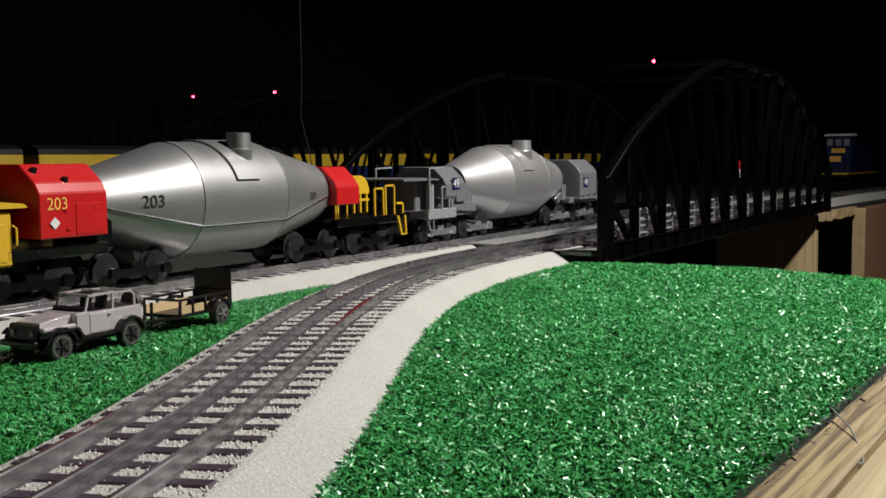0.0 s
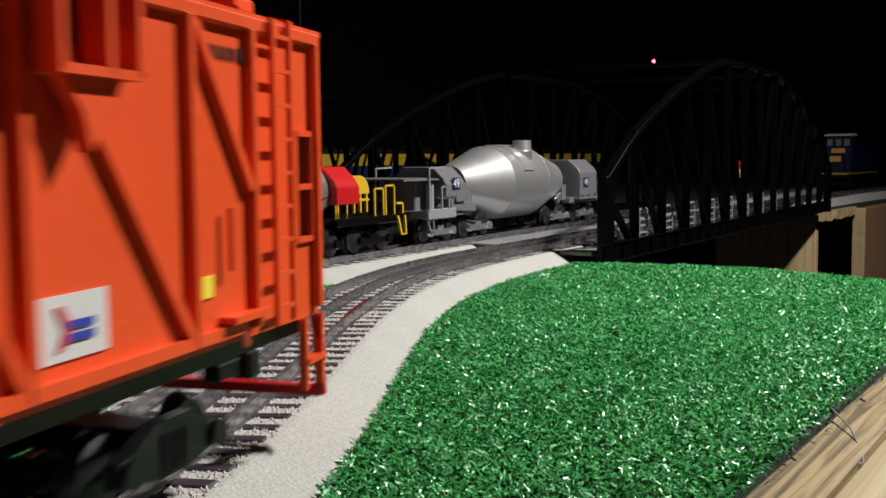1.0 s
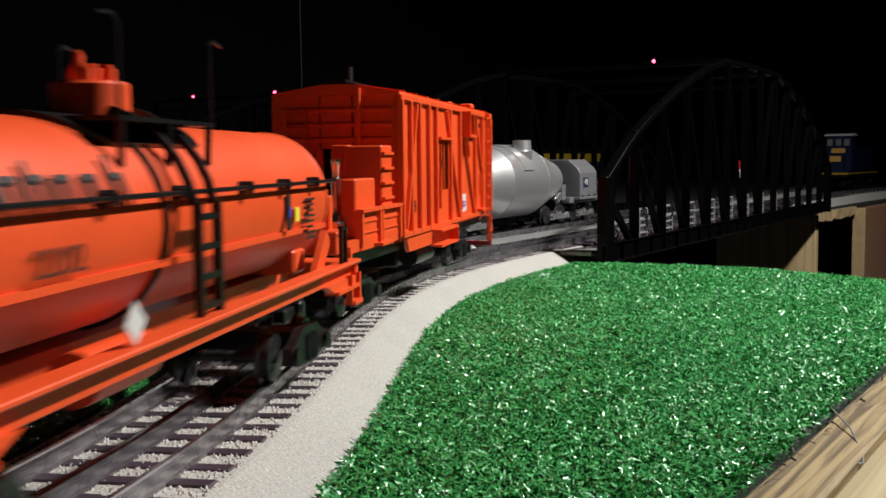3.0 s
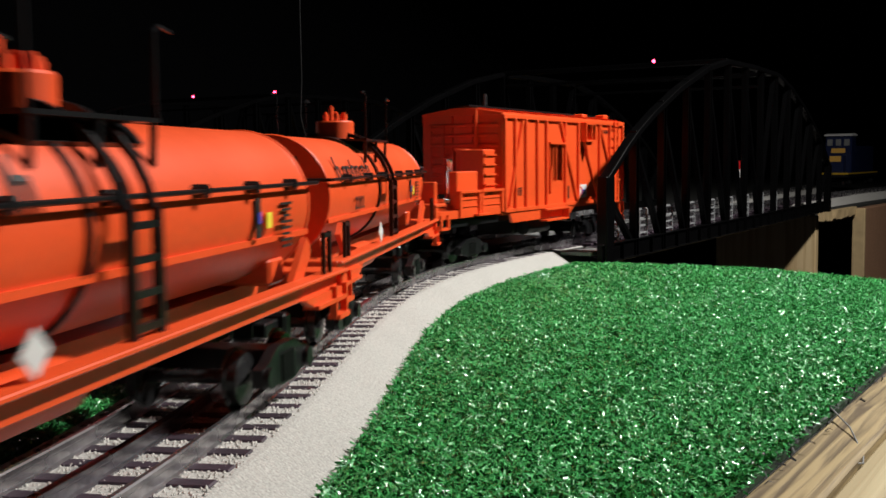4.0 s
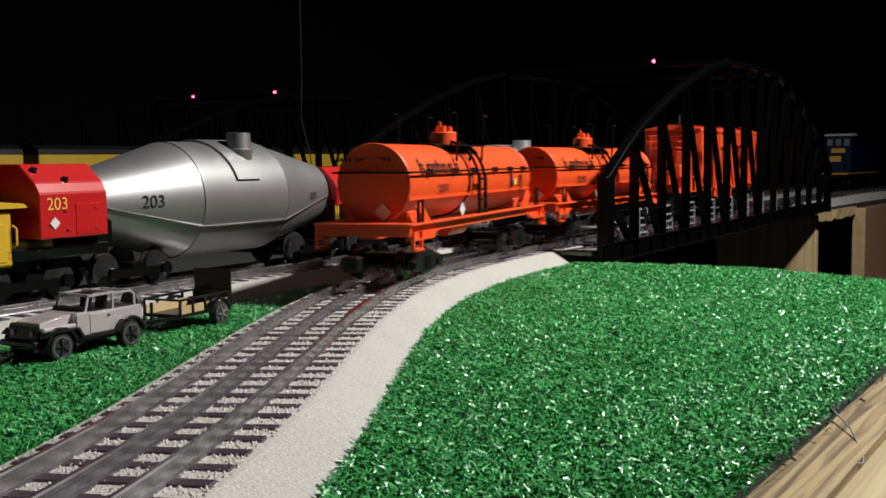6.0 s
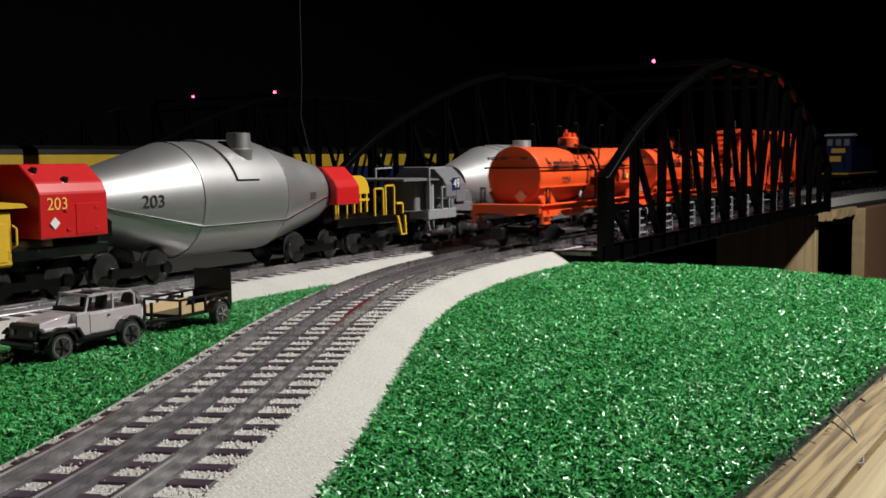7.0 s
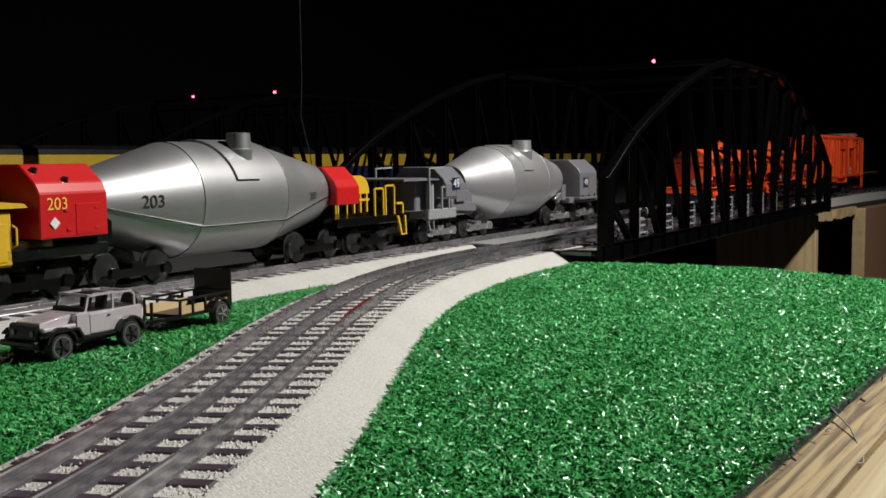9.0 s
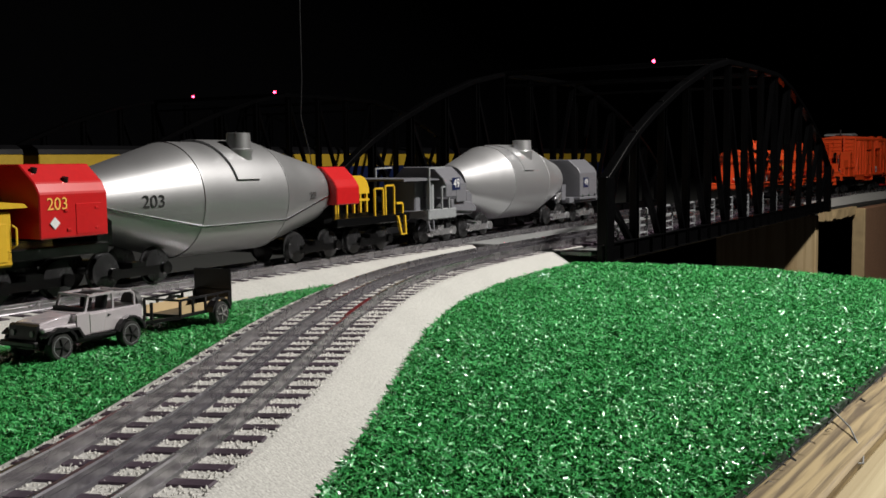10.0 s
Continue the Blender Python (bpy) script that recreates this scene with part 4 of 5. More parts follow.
    # ends with ribs
    for x, s in ((x0, -1), (x1, 1)):
        bm = bmesh.new()
        a, c, d = 0.0075, 0.044, 0.072
        box(bm, x - s * 0.0008, -(w + a) / 2, (zb + zt) / 2, 0.0016, w - a - 0.0016, zt - zb)
        box(bm, x - s * 0.0008, (w + a) / 2, (zb + zt) / 2, 0.0016, w - a - 0.0016, zt - zb)
        box(bm, x - s * 0.0008, 0, (zb + c) / 2, 0.0016, 2 * a, c - zb)
        box(bm, x - s * 0.0008, 0, (zt + d) / 2, 0.0016, 2 * a, zt - d)
        prism_z = [(-w, zt), (w, zt), (w, zt + 0.001), (0.006, zt + 0.0048), (-0.006, zt + 0.0048), (-w, zt + 0.001)]
        va = [bm.verts.new((x, y, z)) for y, z in prism_z]
        vb = [bm.verts.new((x - s * 0.0016, y, z)) for y, z in prism_z]
        bm.faces.new(va)
        bm.faces.new(list(reversed(vb)))
        for i in range(6):
            bm.faces.new((va[i], vb[i], vb[(i + 1) % 6], va[(i + 1) % 6]))
        bmesh.ops.recalc_face_normals(bm, faces=bm.faces)
        end = part("end_wall", bm, ORANGE, top, smooth=30)
        for k in range(9):
            z = zb + 0.007 + k * 0.0068
            for t0, t1 in ((-w + 0.003, w - 0.003),) if z > d + 0.002 else ((-w + 0.003, -a - 0.003), (a + 0.003, w - 0.003)):
                br = bmesh.new()
                rod(br, (x, t0, z), (x, t1, z), 0.0012, 6)
                part("rib", br, ORANGE, end)
        bm = bmesh.new()
        for y in (-a, 0, a):
            box(bm, x + s * 0.0005, y, (c + d) / 2, 0.0026, 0.0016, d - c)
        box(bm, x + s * 0.0005, 0, c, 0.0026, 2 * a, 0.0016)
        part("window_bar", bm, ORANGE, end)
        bm = bmesh.new()
        box(bm, x - s * 0.004, 0, (c + d) / 2, 0.0006, 2 * a, d - c)
        part("window_pane", bm, GLASS_DARK, end, "dark glazing")
        bm = bmesh.new()
        for k in range(8):
            z = zb + 0.020 + k * 0.0055
            bar(bm, (x + s * 0.003, w - 0.006, z), (x + s * 0.003, w - 0.016, z), 0.0010)
        for y in (w - 0.006, w - 0.016):
            bar(bm, (x + s * 0.003, y, zb + 0.015), (x + s * 0.003, y, zb + 0.062), 0.0011, up=(1, 0, 0))
        part("end_ladder", bm, ORANGE, end)
        bm = bmesh.new()
        rod(bm, (x + s * 0.004, -0.012, zb + 0.03), (x + s * 0.004, -0.012, zt + 0.003), 0.0012, 8)
        part("end_pipe", bm, ORANGE, end)
    # roof
    bm = bmesh.new()
    sec = [(-w - 0.0012, zt), (-w - 0.0012, zt + 0.0014), (-0.006, zt + 0.0052), (0.006, zt + 0.0052), (w + 0.0012, zt + 0.0014), (w + 0.0012, zt)]
    va = [bm.verts.new((x0 - 0.002, y, z)) for y, z in sec]
    vb = [bm.verts.new((x1 + 0.002, y, z)) for y, z in sec]
    bm.faces.new(va)
    bm.faces.new(list(reversed(vb)))
    for i in range(6):
        bm.faces.new((va[i], vb[i], vb[(i + 1) % 6], va[(i + 1) % 6]))
    for k in range(10):
        x = x0 + BODY_LEN * (k + 0.5) / 10
        for s in (-1, 1):
            bar(bm, (x, s * w, zt + 0.0020), (x, s * 0.006, zt + 0.0056), 0.0016, 0.0010)
    bmesh.ops.recalc_face_normals(bm, faces=bm.faces)
    roof = part("roof", bm, ORANGE, top)
    bm = bmesh.new()
    box(bm, (x0 + x1) / 2, 0, zt + 0.0068, BODY_LEN, 0.010, 0.0012)
    part("roof_walk", bm, BLACK, roof, "black roof walkway")
    bm = bmesh.new()
    for x, y in ((x1 - 0.020, -0.018), (x1 - 0.050, -0.010)):
        box(bm, x, y, zt + 0.0055, 0.010, 0.008, 0.0035, bevel=0.0006)
    part("roof_vent", bm, ORANGE, roof)
    bm = bmesh.new()
    rod(bm, (x0 + 0.055, 0.010, zt + 0.003), (x0 + 0.055, 0.010, zt + 0.018), 0.0016, 10)
    part("stack", bm, DULL_STEEL, roof, "dark metal stove pipe")
    # floor, rear deck
    xr = x0 - 0.092
    bm = bmesh.new()
    box(bm, (xr + x1) / 2, 0, 0.0265, x1 - xr, 2 * w - 0.006, 0.0045)
    part("floor_frame", bm, BLACK, top)
    bm = bmesh.new()
    box(bm, (xr + x0) / 2, 0, 0.0335, x0 - xr - 0.002, 2 * w - 0.004, 0.0024)
    part("rear_deck", bm, ORANGE, top)
    bm = bmesh.new()
    box(bm, xr, 0, 0.0345, 0.004, 2 * w, 0.0070, bevel=0.0005)
    beam = part("end_beam", bm, ORANGE, top)
    bm = bmesh.new()
    box(bm, xr + 0.004, 0, 0.0390, 0.014, 2 * w + 0.001, 0.0020, bevel=0.0005)
    part("end_tread", bm, ORANGE, beam)
    bm = bmesh.new()
    box(bm, xr - 0.0022, -0.010, 0.0325, 0.001, 0.016, 0.0014)
    part("grab_strip", bm, ORANGE, beam)
    for s in (-1, 1):
        bm = bmesh.new()
        box(bm, (xr + x0) / 2, s * (w - 0.001), 0.0325, x0 - xr - 0.004, 0.0024, 0.0050)
        part("deck_sill", bm, ORANGE, top)
    for s in (-1, 1):
        bm = bmesh.new()
        sweep(bm, [(xr + 0.003, s * (w + 0.0006), 0.0330), (xr + 0.003, s * (w + 0.0006), 0.0245), (xr + 0.012, s * (w + 0.0006), 0.0245), (xr + 0.012, s * (w + 0.0006), 0.0330)], 0.0016, 0.0024)
        part("step", bm, ORANGE, top)
        bm = bmesh.new()
        box(bm, x0 - 0.0350, s * (w + 0.0012), 0.0312, 0.0180, 0.0060, 0.0012)
        part("foothold", bm, ORANGE, top)
        for xa, xb in ((x0 - 0.0340, x0 - 0.0010), (x0 - 0.0650, x0 - 0.0350)):
            bm = bmesh.new()
            box(bm, (xa + xb) / 2, s * (w - 0.0010), 0.0395, xb - xa, 0.0018, 0.0130)
            box(bm, (xa + xb) / 2, s * (w + 0.0004), 0.0462, xb - xa, 0.0034, 0.0014)
            for z in (0.0370, 0.0415):
                box(bm, (xa + xb) / 2, s * (w + 0.0001), z, xb - xa, 0.0008, 0.0006)
            for xx in (xa + 0.0014, xb - 0.0014):
                box(bm, xx, s * (w + 0.0006), 0.0390, 0.0026, 0.0020, 0.0150)
            part("deck_side", bm, ORANGE, top)
    bm = bmesh.new()
    box(bm, x0 - 0.0190, -(w - 0.0090), 0.0535, 0.0170, 0.0170, 0.0390, bevel=0.0006)
    locker = part("locker", bm, ORANGE, top)
    for z in range(4):
        bm = bmesh.new()
        box(bm, x0 - 0.0190, -(w - 0.0008), 0.0500 + 0.0065 * z, 0.0160, 0.0030, 0.0012)
        part("rib", bm, ORANGE, locker)
    bm = bmesh.new()
    box(bm, x0 - 0.0140, -0.0070, 0.0540, 0.0060, 0.0080, 0.0390, bevel=0.0004)
    part("locker_panel", bm, ORANGE, top)
    bm = bmesh.new()
    box(bm, xr + 0.0080, -0.0160, 0.0462, 0.0040, 0.0170, 0.0140, bevel=0.0006)
    part("crate", bm, ORANGE, top)
    bm = bmesh.new()
    box(bm, xr + 0.0080, 0.0210, 0.0450, 0.0040, 0.0100, 0.0180, bevel=0.0006)
    part("crate", bm, ORANGE, top)
    bm = bmesh.new()
    box(bm, x0 - 0.0480, -(w - 0.0050), 0.0470, 0.0290, 0.0060, 0.0240, bevel=0.0006)
    part("crate", bm, ORANGE, top)
    bm = bmesh.new()
    box(bm, x0 - 0.0480, w - 0.0060, 0.0420, 0.0600, 0.0030, 0.0140, bevel=0.0006)
    part("far_board", bm, ORANGE, top)
    bm = bmesh.new()
    px, py = x0 - 0.0480, -0.0150
    lathe(bm, [(0.0, 0.0022), (0.024, 0.0022), (0.0245, 0.0016), (0.0290, 0.0016), (0.0295, 0.0020), (0.0320, 0.0020), (0.0322, 0.0008)], 16, Matrix.Translation((px, py, 0.0350)) @ Matrix.Rotation(radians(-90), 4, "Y"))
    part("hydraulic_post", bm, CHROME, top, "bright metal post", smooth=40)
    for gy in (-0.016, 0.004):
        bm = bmesh.new()
        rod(bm, (x0 - 0.0640, gy - 0.006, 0.0405), (x0 - 0.0640, gy + 0.008, 0.0405), 0.0048, 18)
        rod(bm, (x0 - 0.0640, gy - 0.008, 0.0405), (x0 - 0.0640, gy + 0.010, 0.0405), 0.0016, 12)
        box(bm, x0 - 0.064, gy, 0.0360, 0.012, 0.016, 0.0035)
        part("generator", bm, CHROME if gy < 0 else DULL_STEEL, top, "metal generator drum", smooth=40)
    bm = bmesh.new()
    box(bm, 0.01, 0, 0.0170, 0.070, 0.030, 0.011, bevel=0.001)
    rod(bm, (-0.02, -0.020, 0.0165), (0.02, -0.020, 0.0165), 0.005, 14)
    part("underbody_tank", bm, BLACK, top, smooth=40)
    bm = bmesh.new()
    box(bm, x1 + 0.0025, -(w - 0.0025), 0.0630, 0.0050, 0.0050, 0.0120, bevel=0.0008)
    part("marker_lamp", bm, ORANGE, top)
    bm = bmesh.new()
    bar(bm, (x1 + 0.0015, -w, 0.0085), (x1 + 0.0015, w, 0.0085), 0.0036, 0.0026)
    for s in (-1, 1):
        bar(bm, (x1 + 0.0015, s * w, 0.0075), (x1 - 0.001, s * w, 0.0280), 0.0020, 0.0020, up=(1, 0, 0))
    part("footboard", bm, RED, top, "dark red end footboard")
    bogie(top, 0.118, BLACK, ROLLING)
    bogie(top, -0.105, BLACK, ROLLING)
    coupler(top, x1 + 0.006, 1)
    coupler(top, xr - 0.006, -1)
    return top


# ---- hot-metal cars on the second track ----
def hoop(top, x0, x1, y, z0, z1, mat, r=0.00065):
    """One bent handrail: up, across and down."""
    bm = bmesh.new()
    sweep(bm, [(x0, y, z0), (x0, y, z1 - 0.0012), (x0 + 0.0012, y, z1), (x1 - 0.0012, y, z1), (x1, y, z1 - 0.0012), (x1, y, z0)], 2 * r, 2 * r)
    return part("railing", bm, mat, top)


def stirrup(top, x, mat):
    bm = bmesh.new()
    sweep(bm, [(x - 0.005, -0.0225, 0.0250), (x - 0.003, -0.0245, 0.0112), (x + 0.003, -0.0245, 0.0112), (x + 0.005, -0.0225, 0.0250)], 0.0018, 0.0018)
    part("step", bm, mat, top)


def red_car_ends(top, rail_mat, hood):
    """Engine hood, handrails and steps on one platform, a crew house on the other."""
    bm = bmesh.new()
    arc = [(0.124 + 0.012 * math.cos(radians(d)), 0.0435 + 0.0125 * math.sin(radians(d))) for d in range(0, 91, 15)]
    prism(bm, [(0.114, 0.0430), (0.136, 0.0430)] + arc + [(0.114, 0.0560)], -0.0180, 0.0180)
    hb = part("hood", bm, hood, top, "rounded yellow hood", smooth=35)
    for k in range(3):
        bm = bmesh.new()
        box(bm, 0.117 + 0.008 * k, -0.0170, 0.0365, 0.0016, 0.0020, 0.0140)
        part("leg", bm, rail_mat, hb)
    bm = bmesh.new()
    box(bm, 0.125, -0.0175, 0.0385, 0.022, 0.0016, 0.0016)
    part("shelf", bm, rail_mat, hb)
    for yy in (-0.0215, 0.0215):
        hoop(top, 0.1375, 0.1490, yy, 0.0265, 0.0462, rail_mat)
        hoop(top, 0.1520, 0.1640, yy, 0.0265, 0.0480, rail_mat)
    bm = bmesh.new()
    sweep(bm, [(0.1665, -0.0215, 0.0345), (0.1745, -0.0215, 0.0345), (0.1757, -0.0215, 0.0332), (0.1757, -0.0215, 0.0265)], 0.0016, 0.0016)
    part("railing", bm, rail_mat, top)
    for xx in (-0.200, 0.1720):
        stirrup(top, xx, rail_mat)
    bm = bmesh.new()
    box(bm, -0.183, 0, 0.0315, 0.022, 0.044, 0.026, bevel=0.0012)
    house = part("crew_house", bm, hood, top)
    bm = bmesh.new()
    prism(bm, [(-0.207, 0.0460), (-0.165, 0.0460), (-0.167, 0.0480), (-0.188, 0.0500), (-0.207, 0.0490)], -0.0245, 0.0245)
    part("roof", bm, hood, house)
    bm = bmesh.new()
    box(bm, -0.1830, -0.0222, 0.0300, 0.0150, 0.0006, 0.0180, bevel=0.0002)
    part("door", bm, hood, house)
    bm = bmesh.new()
    sweep(bm, [(-0.1725, -0.0222, 0.0380), (-0.1715, -0.0240, 0.0365), (-0.1715, -0.0240, 0.0290), (-0.1725, -0.0222, 0.0275)], 0.0008, 0.0008, side=(1, 0, 0))
    part("handle", bm, hood, house)


def grey_car_ends(top):
    """Open booth with a flat roof plate, handrails, and the stepped box beside the vessel."""
    bm = bmesh.new()
    prism(bm, [(-0.230, 0.0505), (-0.176, 0.0505), (-0.176, 0.0515), (-0.205, 0.0530), (-0.230, 0.0522)], -0.0240, 0.0240)
    part("roof", bm, GREY, top, "thin grey roof plate")
    bm = bmesh.new()
    box(bm, -0.1850, 0.004, 0.0375, 0.0140, 0.0300, 0.0250, bevel=0.0010)
    part("cabinet", bm, GREY, top, "grey equipment cabinet")
    bm = bmesh.new()
    rod(bm, (-0.1800, -0.0175, 0.0275), (-0.1800, -0.0175, 0.0470), 0.0032, 14)
    rod(bm, (-0.1800, -0.0175, 0.0470), (-0.1800, -0.0175, 0.0480), 0.0024, 14)
    part("tank", bm, LATTICE, top, "pale grey upright cylinder", smooth=40)
    for yy in (-0.0250, 0.0250):
        bm = bmesh.new()
        sweep(bm, [(-0.1940, yy, 0.0265), (-0.1940, yy, 0.0600), (-0.1700, yy, 0.0606)], 0.0016, 0.0016)
        part("post", bm, LATTICE, top)
        hoop(top, -0.1740, -0.1625, yy, 0.0265, 0.0450, LATTICE, 0.0007)
    bm = bmesh.new()
    prism(bm, [(-0.1570, 0.0250), (-0.1140, 0.0225), (-0.1140, 0.0275), (-0.1230, 0.0310), (-0.1500, 0.0345), (-0.1570, 0.0345)], -0.0245, 0.0245)
    bmesh.ops.bevel(bm, geom=list(bm.edges), offset=0.0007, segments=1, affect="EDGES")
    part("end_box", bm, GREY, top, "grey stepped box beside the vessel")
    bm = bmesh.new()
    box(bm, -0.1730, -0.0225, 0.0235, 0.0450, 0.0060, 0.0080, bevel=0.0006)
    part("side_sill", bm, LATTICE, top)
    bm = bmesh.new()
    box(bm, 0.1420, 0, 0.0252, 0.0620, 0.0580, 0.0030, bevel=0.0006)
    part("ledge", bm, GREY, top)
    for xx in (0.120, 0.137, 0.154):
        bm = bmesh.new()
        rod(bm, (xx, -0.0280, 0.0266), (xx, -0.0280, 0.0290), 0.0010, 8)
        part("bolt", bm, CHROME, top, "bright bolt head")
    for d in (-0.060, 0.060):
        bm = bmesh.new()
        bar(bm, (d - 0.168 + 0.060 if d < 0 else d + 0.006, -0.0215, 0.0240), (d - 0.172 + 0.060 if d < 0 else d + 0.016, -0.0215, 0.0300), 0.0030, 0.0060)
        part("bracket", bm, SILVER_PLASTIC, top)
    stirrup(top, -0.1900, GREY)


def metal_car(u, number, shell, cab, rail_mat, hood, ink_cab, ink_body, label, cab_label, body_ink_at):
    top = tagged(new("hot_metal_car"), label, "train car", group="hot-metal cars")
    x, y, a = on_second(u)
    top.matrix_world = Matrix.Translation((x, y, 0)) @ Matrix.Rotation(a, 4, "Z")
    zc = 0.0450
    bm = bmesh.new()
    prof = [(-0.118, 0.006), (-0.117, 0.0165), (-0.113, 0.0175), (-0.0535, 0.0333), (-0.0525, 0.0337), (0.0215, 0.0337), (0.0225, 0.0333), (0.088, 0.0190), (0.092, 0.0175), (0.093, 0.006)]
    lathe(bm, prof, 72, Matrix.Translation((0, 0, zc)))
    body = part("vessel", bm, shell, top, "torpedo-shaped metal vessel", smooth=8)
    # flange below the middle, on both sides
    for s in (-1, 1) if number == "203" else ():
        bm = bmesh.new()
        pts = [(-0.113, 0.0175, -6), (-0.053, 0.0337, -26), (0.022, 0.0337, -26), (0.088, 0.0190, -2)]
        prev = None
        for px, r, d in pts:
            p = Vector((px, s * (r + 0.0003) * math.cos(radians(d)), zc + (r + 0.0003) * math.sin(radians(d))))
            if prev:
                bar(bm, prev, p, 0.0012, 0.0009)
            prev = p
        part("flange", bm, CHROME, body, "thin bright flange")
    for px in (-0.0532, 0.0222):
        bm = bmesh.new()
        lathe(bm, [(px - 0.0003, 0.0330), (px - 0.0002, 0.03385), (px + 0.0002, 0.03385), (px + 0.0003, 0.0330)], 72, Matrix.Translation((0, 0, zc)))
        part("seam", bm, shell, body, smooth=40)
    # spout on the near side of the crown, and the raised collar round it
    bm = bmesh.new()
    sx = 0.0 if number == "203" else -0.008
    ux = -0.0072 if number == "203" else -0.0100
    up = Matrix.Translation((ux, -0.0190, zc + 0.0080)) @ Matrix.Rotation(radians(-90), 4, "Y")
    g = 1.0 if number == "203" else 1.22
    lathe(bm, [(x, r * g) for x, r in ((0, 0.0082), (0.0185, 0.0080), (0.0195, 0.0084), (0.0210, 0.0084), (0.0216, 0.0076), (0.0308, 0.0070), (0.0310, 0.0060), (0.0240, 0.0058), (0.0238, 0.002))], 40, up)
    part("spout", bm, shell, body, smooth=35)
    bm = bmesh.new()
    rows = []
    steps = 10
    for i in range(steps + 1):
        f = i / steps
        d = radians(100 - 81 * f)
        xl = -0.030 + 0.0055 * f
        xr = 0.016 - (0.0 if f < 0.45 else 0.020 * (f - 0.45) / 0.55)
        ring = []
        for r in (0.0330, 0.0352):
            ring.append([bm.verts.new((sx + x, -r * math.cos(d), zc + r * math.sin(d))) for x in (xl, (xl + xr) / 2, xr)])
        rows.append(ring)
    for a, b in zip(rows, rows[1:]):
        for k in range(2):
            bm.faces.new((a[1][k], a[1][k + 1], b[1][k + 1], b[1][k]))
        for k in (0, 2):
            bm.faces.new((a[0][k], a[1][k], b[1][k], b[0][k]))
    for ring in (rows[0], rows[-1]):
        for k in range(2):
            bm.faces.new((ring[0][k], ring[0][k + 1], ring[1][k + 1], ring[1][k]))
    bmesh.ops.recalc_face_normals(bm, faces=bm.faces)
    part("spout_collar", bm, shell, body, smooth=30)
    # cabs
    cabs = []
    ends = ((-0.161, -0.119, 0.0665, 0.0305, 0.0275), (0.0836, 0.111, 0.0625, 0.0365, 0.0265)) if number == "203" else ((-0.169, -0.137, 0.0610, 0.0365, 0.0265), (0.115, 0.162, 0.0655, 0.0270, 0.0275))
    for x0, x1, zt, zb, w in ends:
        bm = bmesh.new()
        sec = [(-w, zb), (w, zb), (w, zt - 0.014), (w - 0.003, zt - 0.009), (0.014, zt), (-0.014, zt), (-w + 0.003, zt - 0.009), (-w, zt - 0.014)]
        va = [bm.verts.new((x0, yy, z)) for yy, z in sec]
        vb = [bm.verts.new((x1, yy, z)) for yy, z in sec]
        bm.faces.new(va)
        bm.faces.new(list(reversed(vb)))
        for i in range(len(sec)):
            j = (i + 1) % len(sec)
            bm.faces.new((va[i], vb[i], vb[j], va[j]))
        bmesh.ops.recalc_face_normals(bm, faces=bm.faces)
        bmesh.ops.bevel(bm, geom=list(bm.edges), offset=0.0006, segments=1, affect="EDGES")
        cb = part("cab_housing", bm, cab, top, cab_label)
        cabs.append(cb)
        if x1 - x0 < 0.03:
            continue
        bm = bmesh.new()
        box(bm, (x0 + x1) / 2 + 0.009, -w - 0.0001, (zb + zt - 0.014) / 2 - 0.002, 0.017, 0.0005, 0.0150, bevel=0.0002)
        part("access_panel", bm, cab, cb)
    if number == "203":
        for kx, ky, kz in ((-0.1560, -0.0180, 0.0630), (-0.1420, -0.0232, 0.0582)):
            bm = bmesh.new()
            rod(bm, (kx, ky, kz - 0.001), (kx, ky - 0.0008, kz + 0.0018), 0.0016, 8)
            part("knob", bm, BLACK, cabs[0], "small black knob")
        for kx, kz in ((-0.1455, 0.0440), (-0.1265, 0.0445), (-0.1265, 0.0345), (-0.1440, 0.0345)):
            bm = bmesh.new()
            box(bm, kx, -0.0278, kz, 0.0024, 0.0008, 0.0014, bevel=0.0002)
            part("hinge", bm, RED, cabs[0])
    lettering("number", number, 0.0085 if number == "203" else 0.0105, ink_cab, top, side(-0.1505 if number == "203" else -0.1530, -0.0278 if number == "203" else -0.0272, 0.0470))
    lettering("number", number, 0.0065 if number == "203" else 0.0090, ink_cab if number == "49" else ink_body, top,
              side(0.1300, -0.0282, 0.0415) if number == "49" else side(0.0570, -0.0265, zc - 0.001, 0, 12.3))
    if number == "49":
        for px, w, pz in ((-0.1530, 0.0271, 0.0470), (0.1300, 0.0281, 0.0415)):
            plate(top, "number_plate", px, -w + 0.0004, pz, 0.0130, 0.0100, NAVY, "dark blue number panel")
    if number != "49":
        lettering("number", number, 0.0095, ink_body, top, side(-0.0845, -0.0253, zc + 0.0005, 0, -14.8))
        plate(top, "placard", -0.1525, -0.0279, 0.0380, 0.0042, 0.0042, WHITE_INK, "white diamond hazard placard", diamond=True)
    # platform frame and trucks
    frame_mat = TRUCK_BLACK if cab is RED else GREY
    for x0, x1, xs in ((-0.215, -0.114, -0.112), (0.090, 0.186, 0.086)) if number == "203" else ((-0.196, -0.116, -0.112), (0.100, 0.190, 0.096)):
        bm = bmesh.new()
        box(bm, (x0 + x1) / 2, 0, 0.0235, x1 - x0, 0.044, 0.006, bevel=0.0006)
        box(bm, (x0 + x1) / 2, 0, 0.0190, (x1 - x0) * 0.6, 0.020, 0.006)
        box(bm, xs, 0, 0.032, 0.010, 0.034, 0.016)
        part("platform_frame", bm, frame_mat, top)
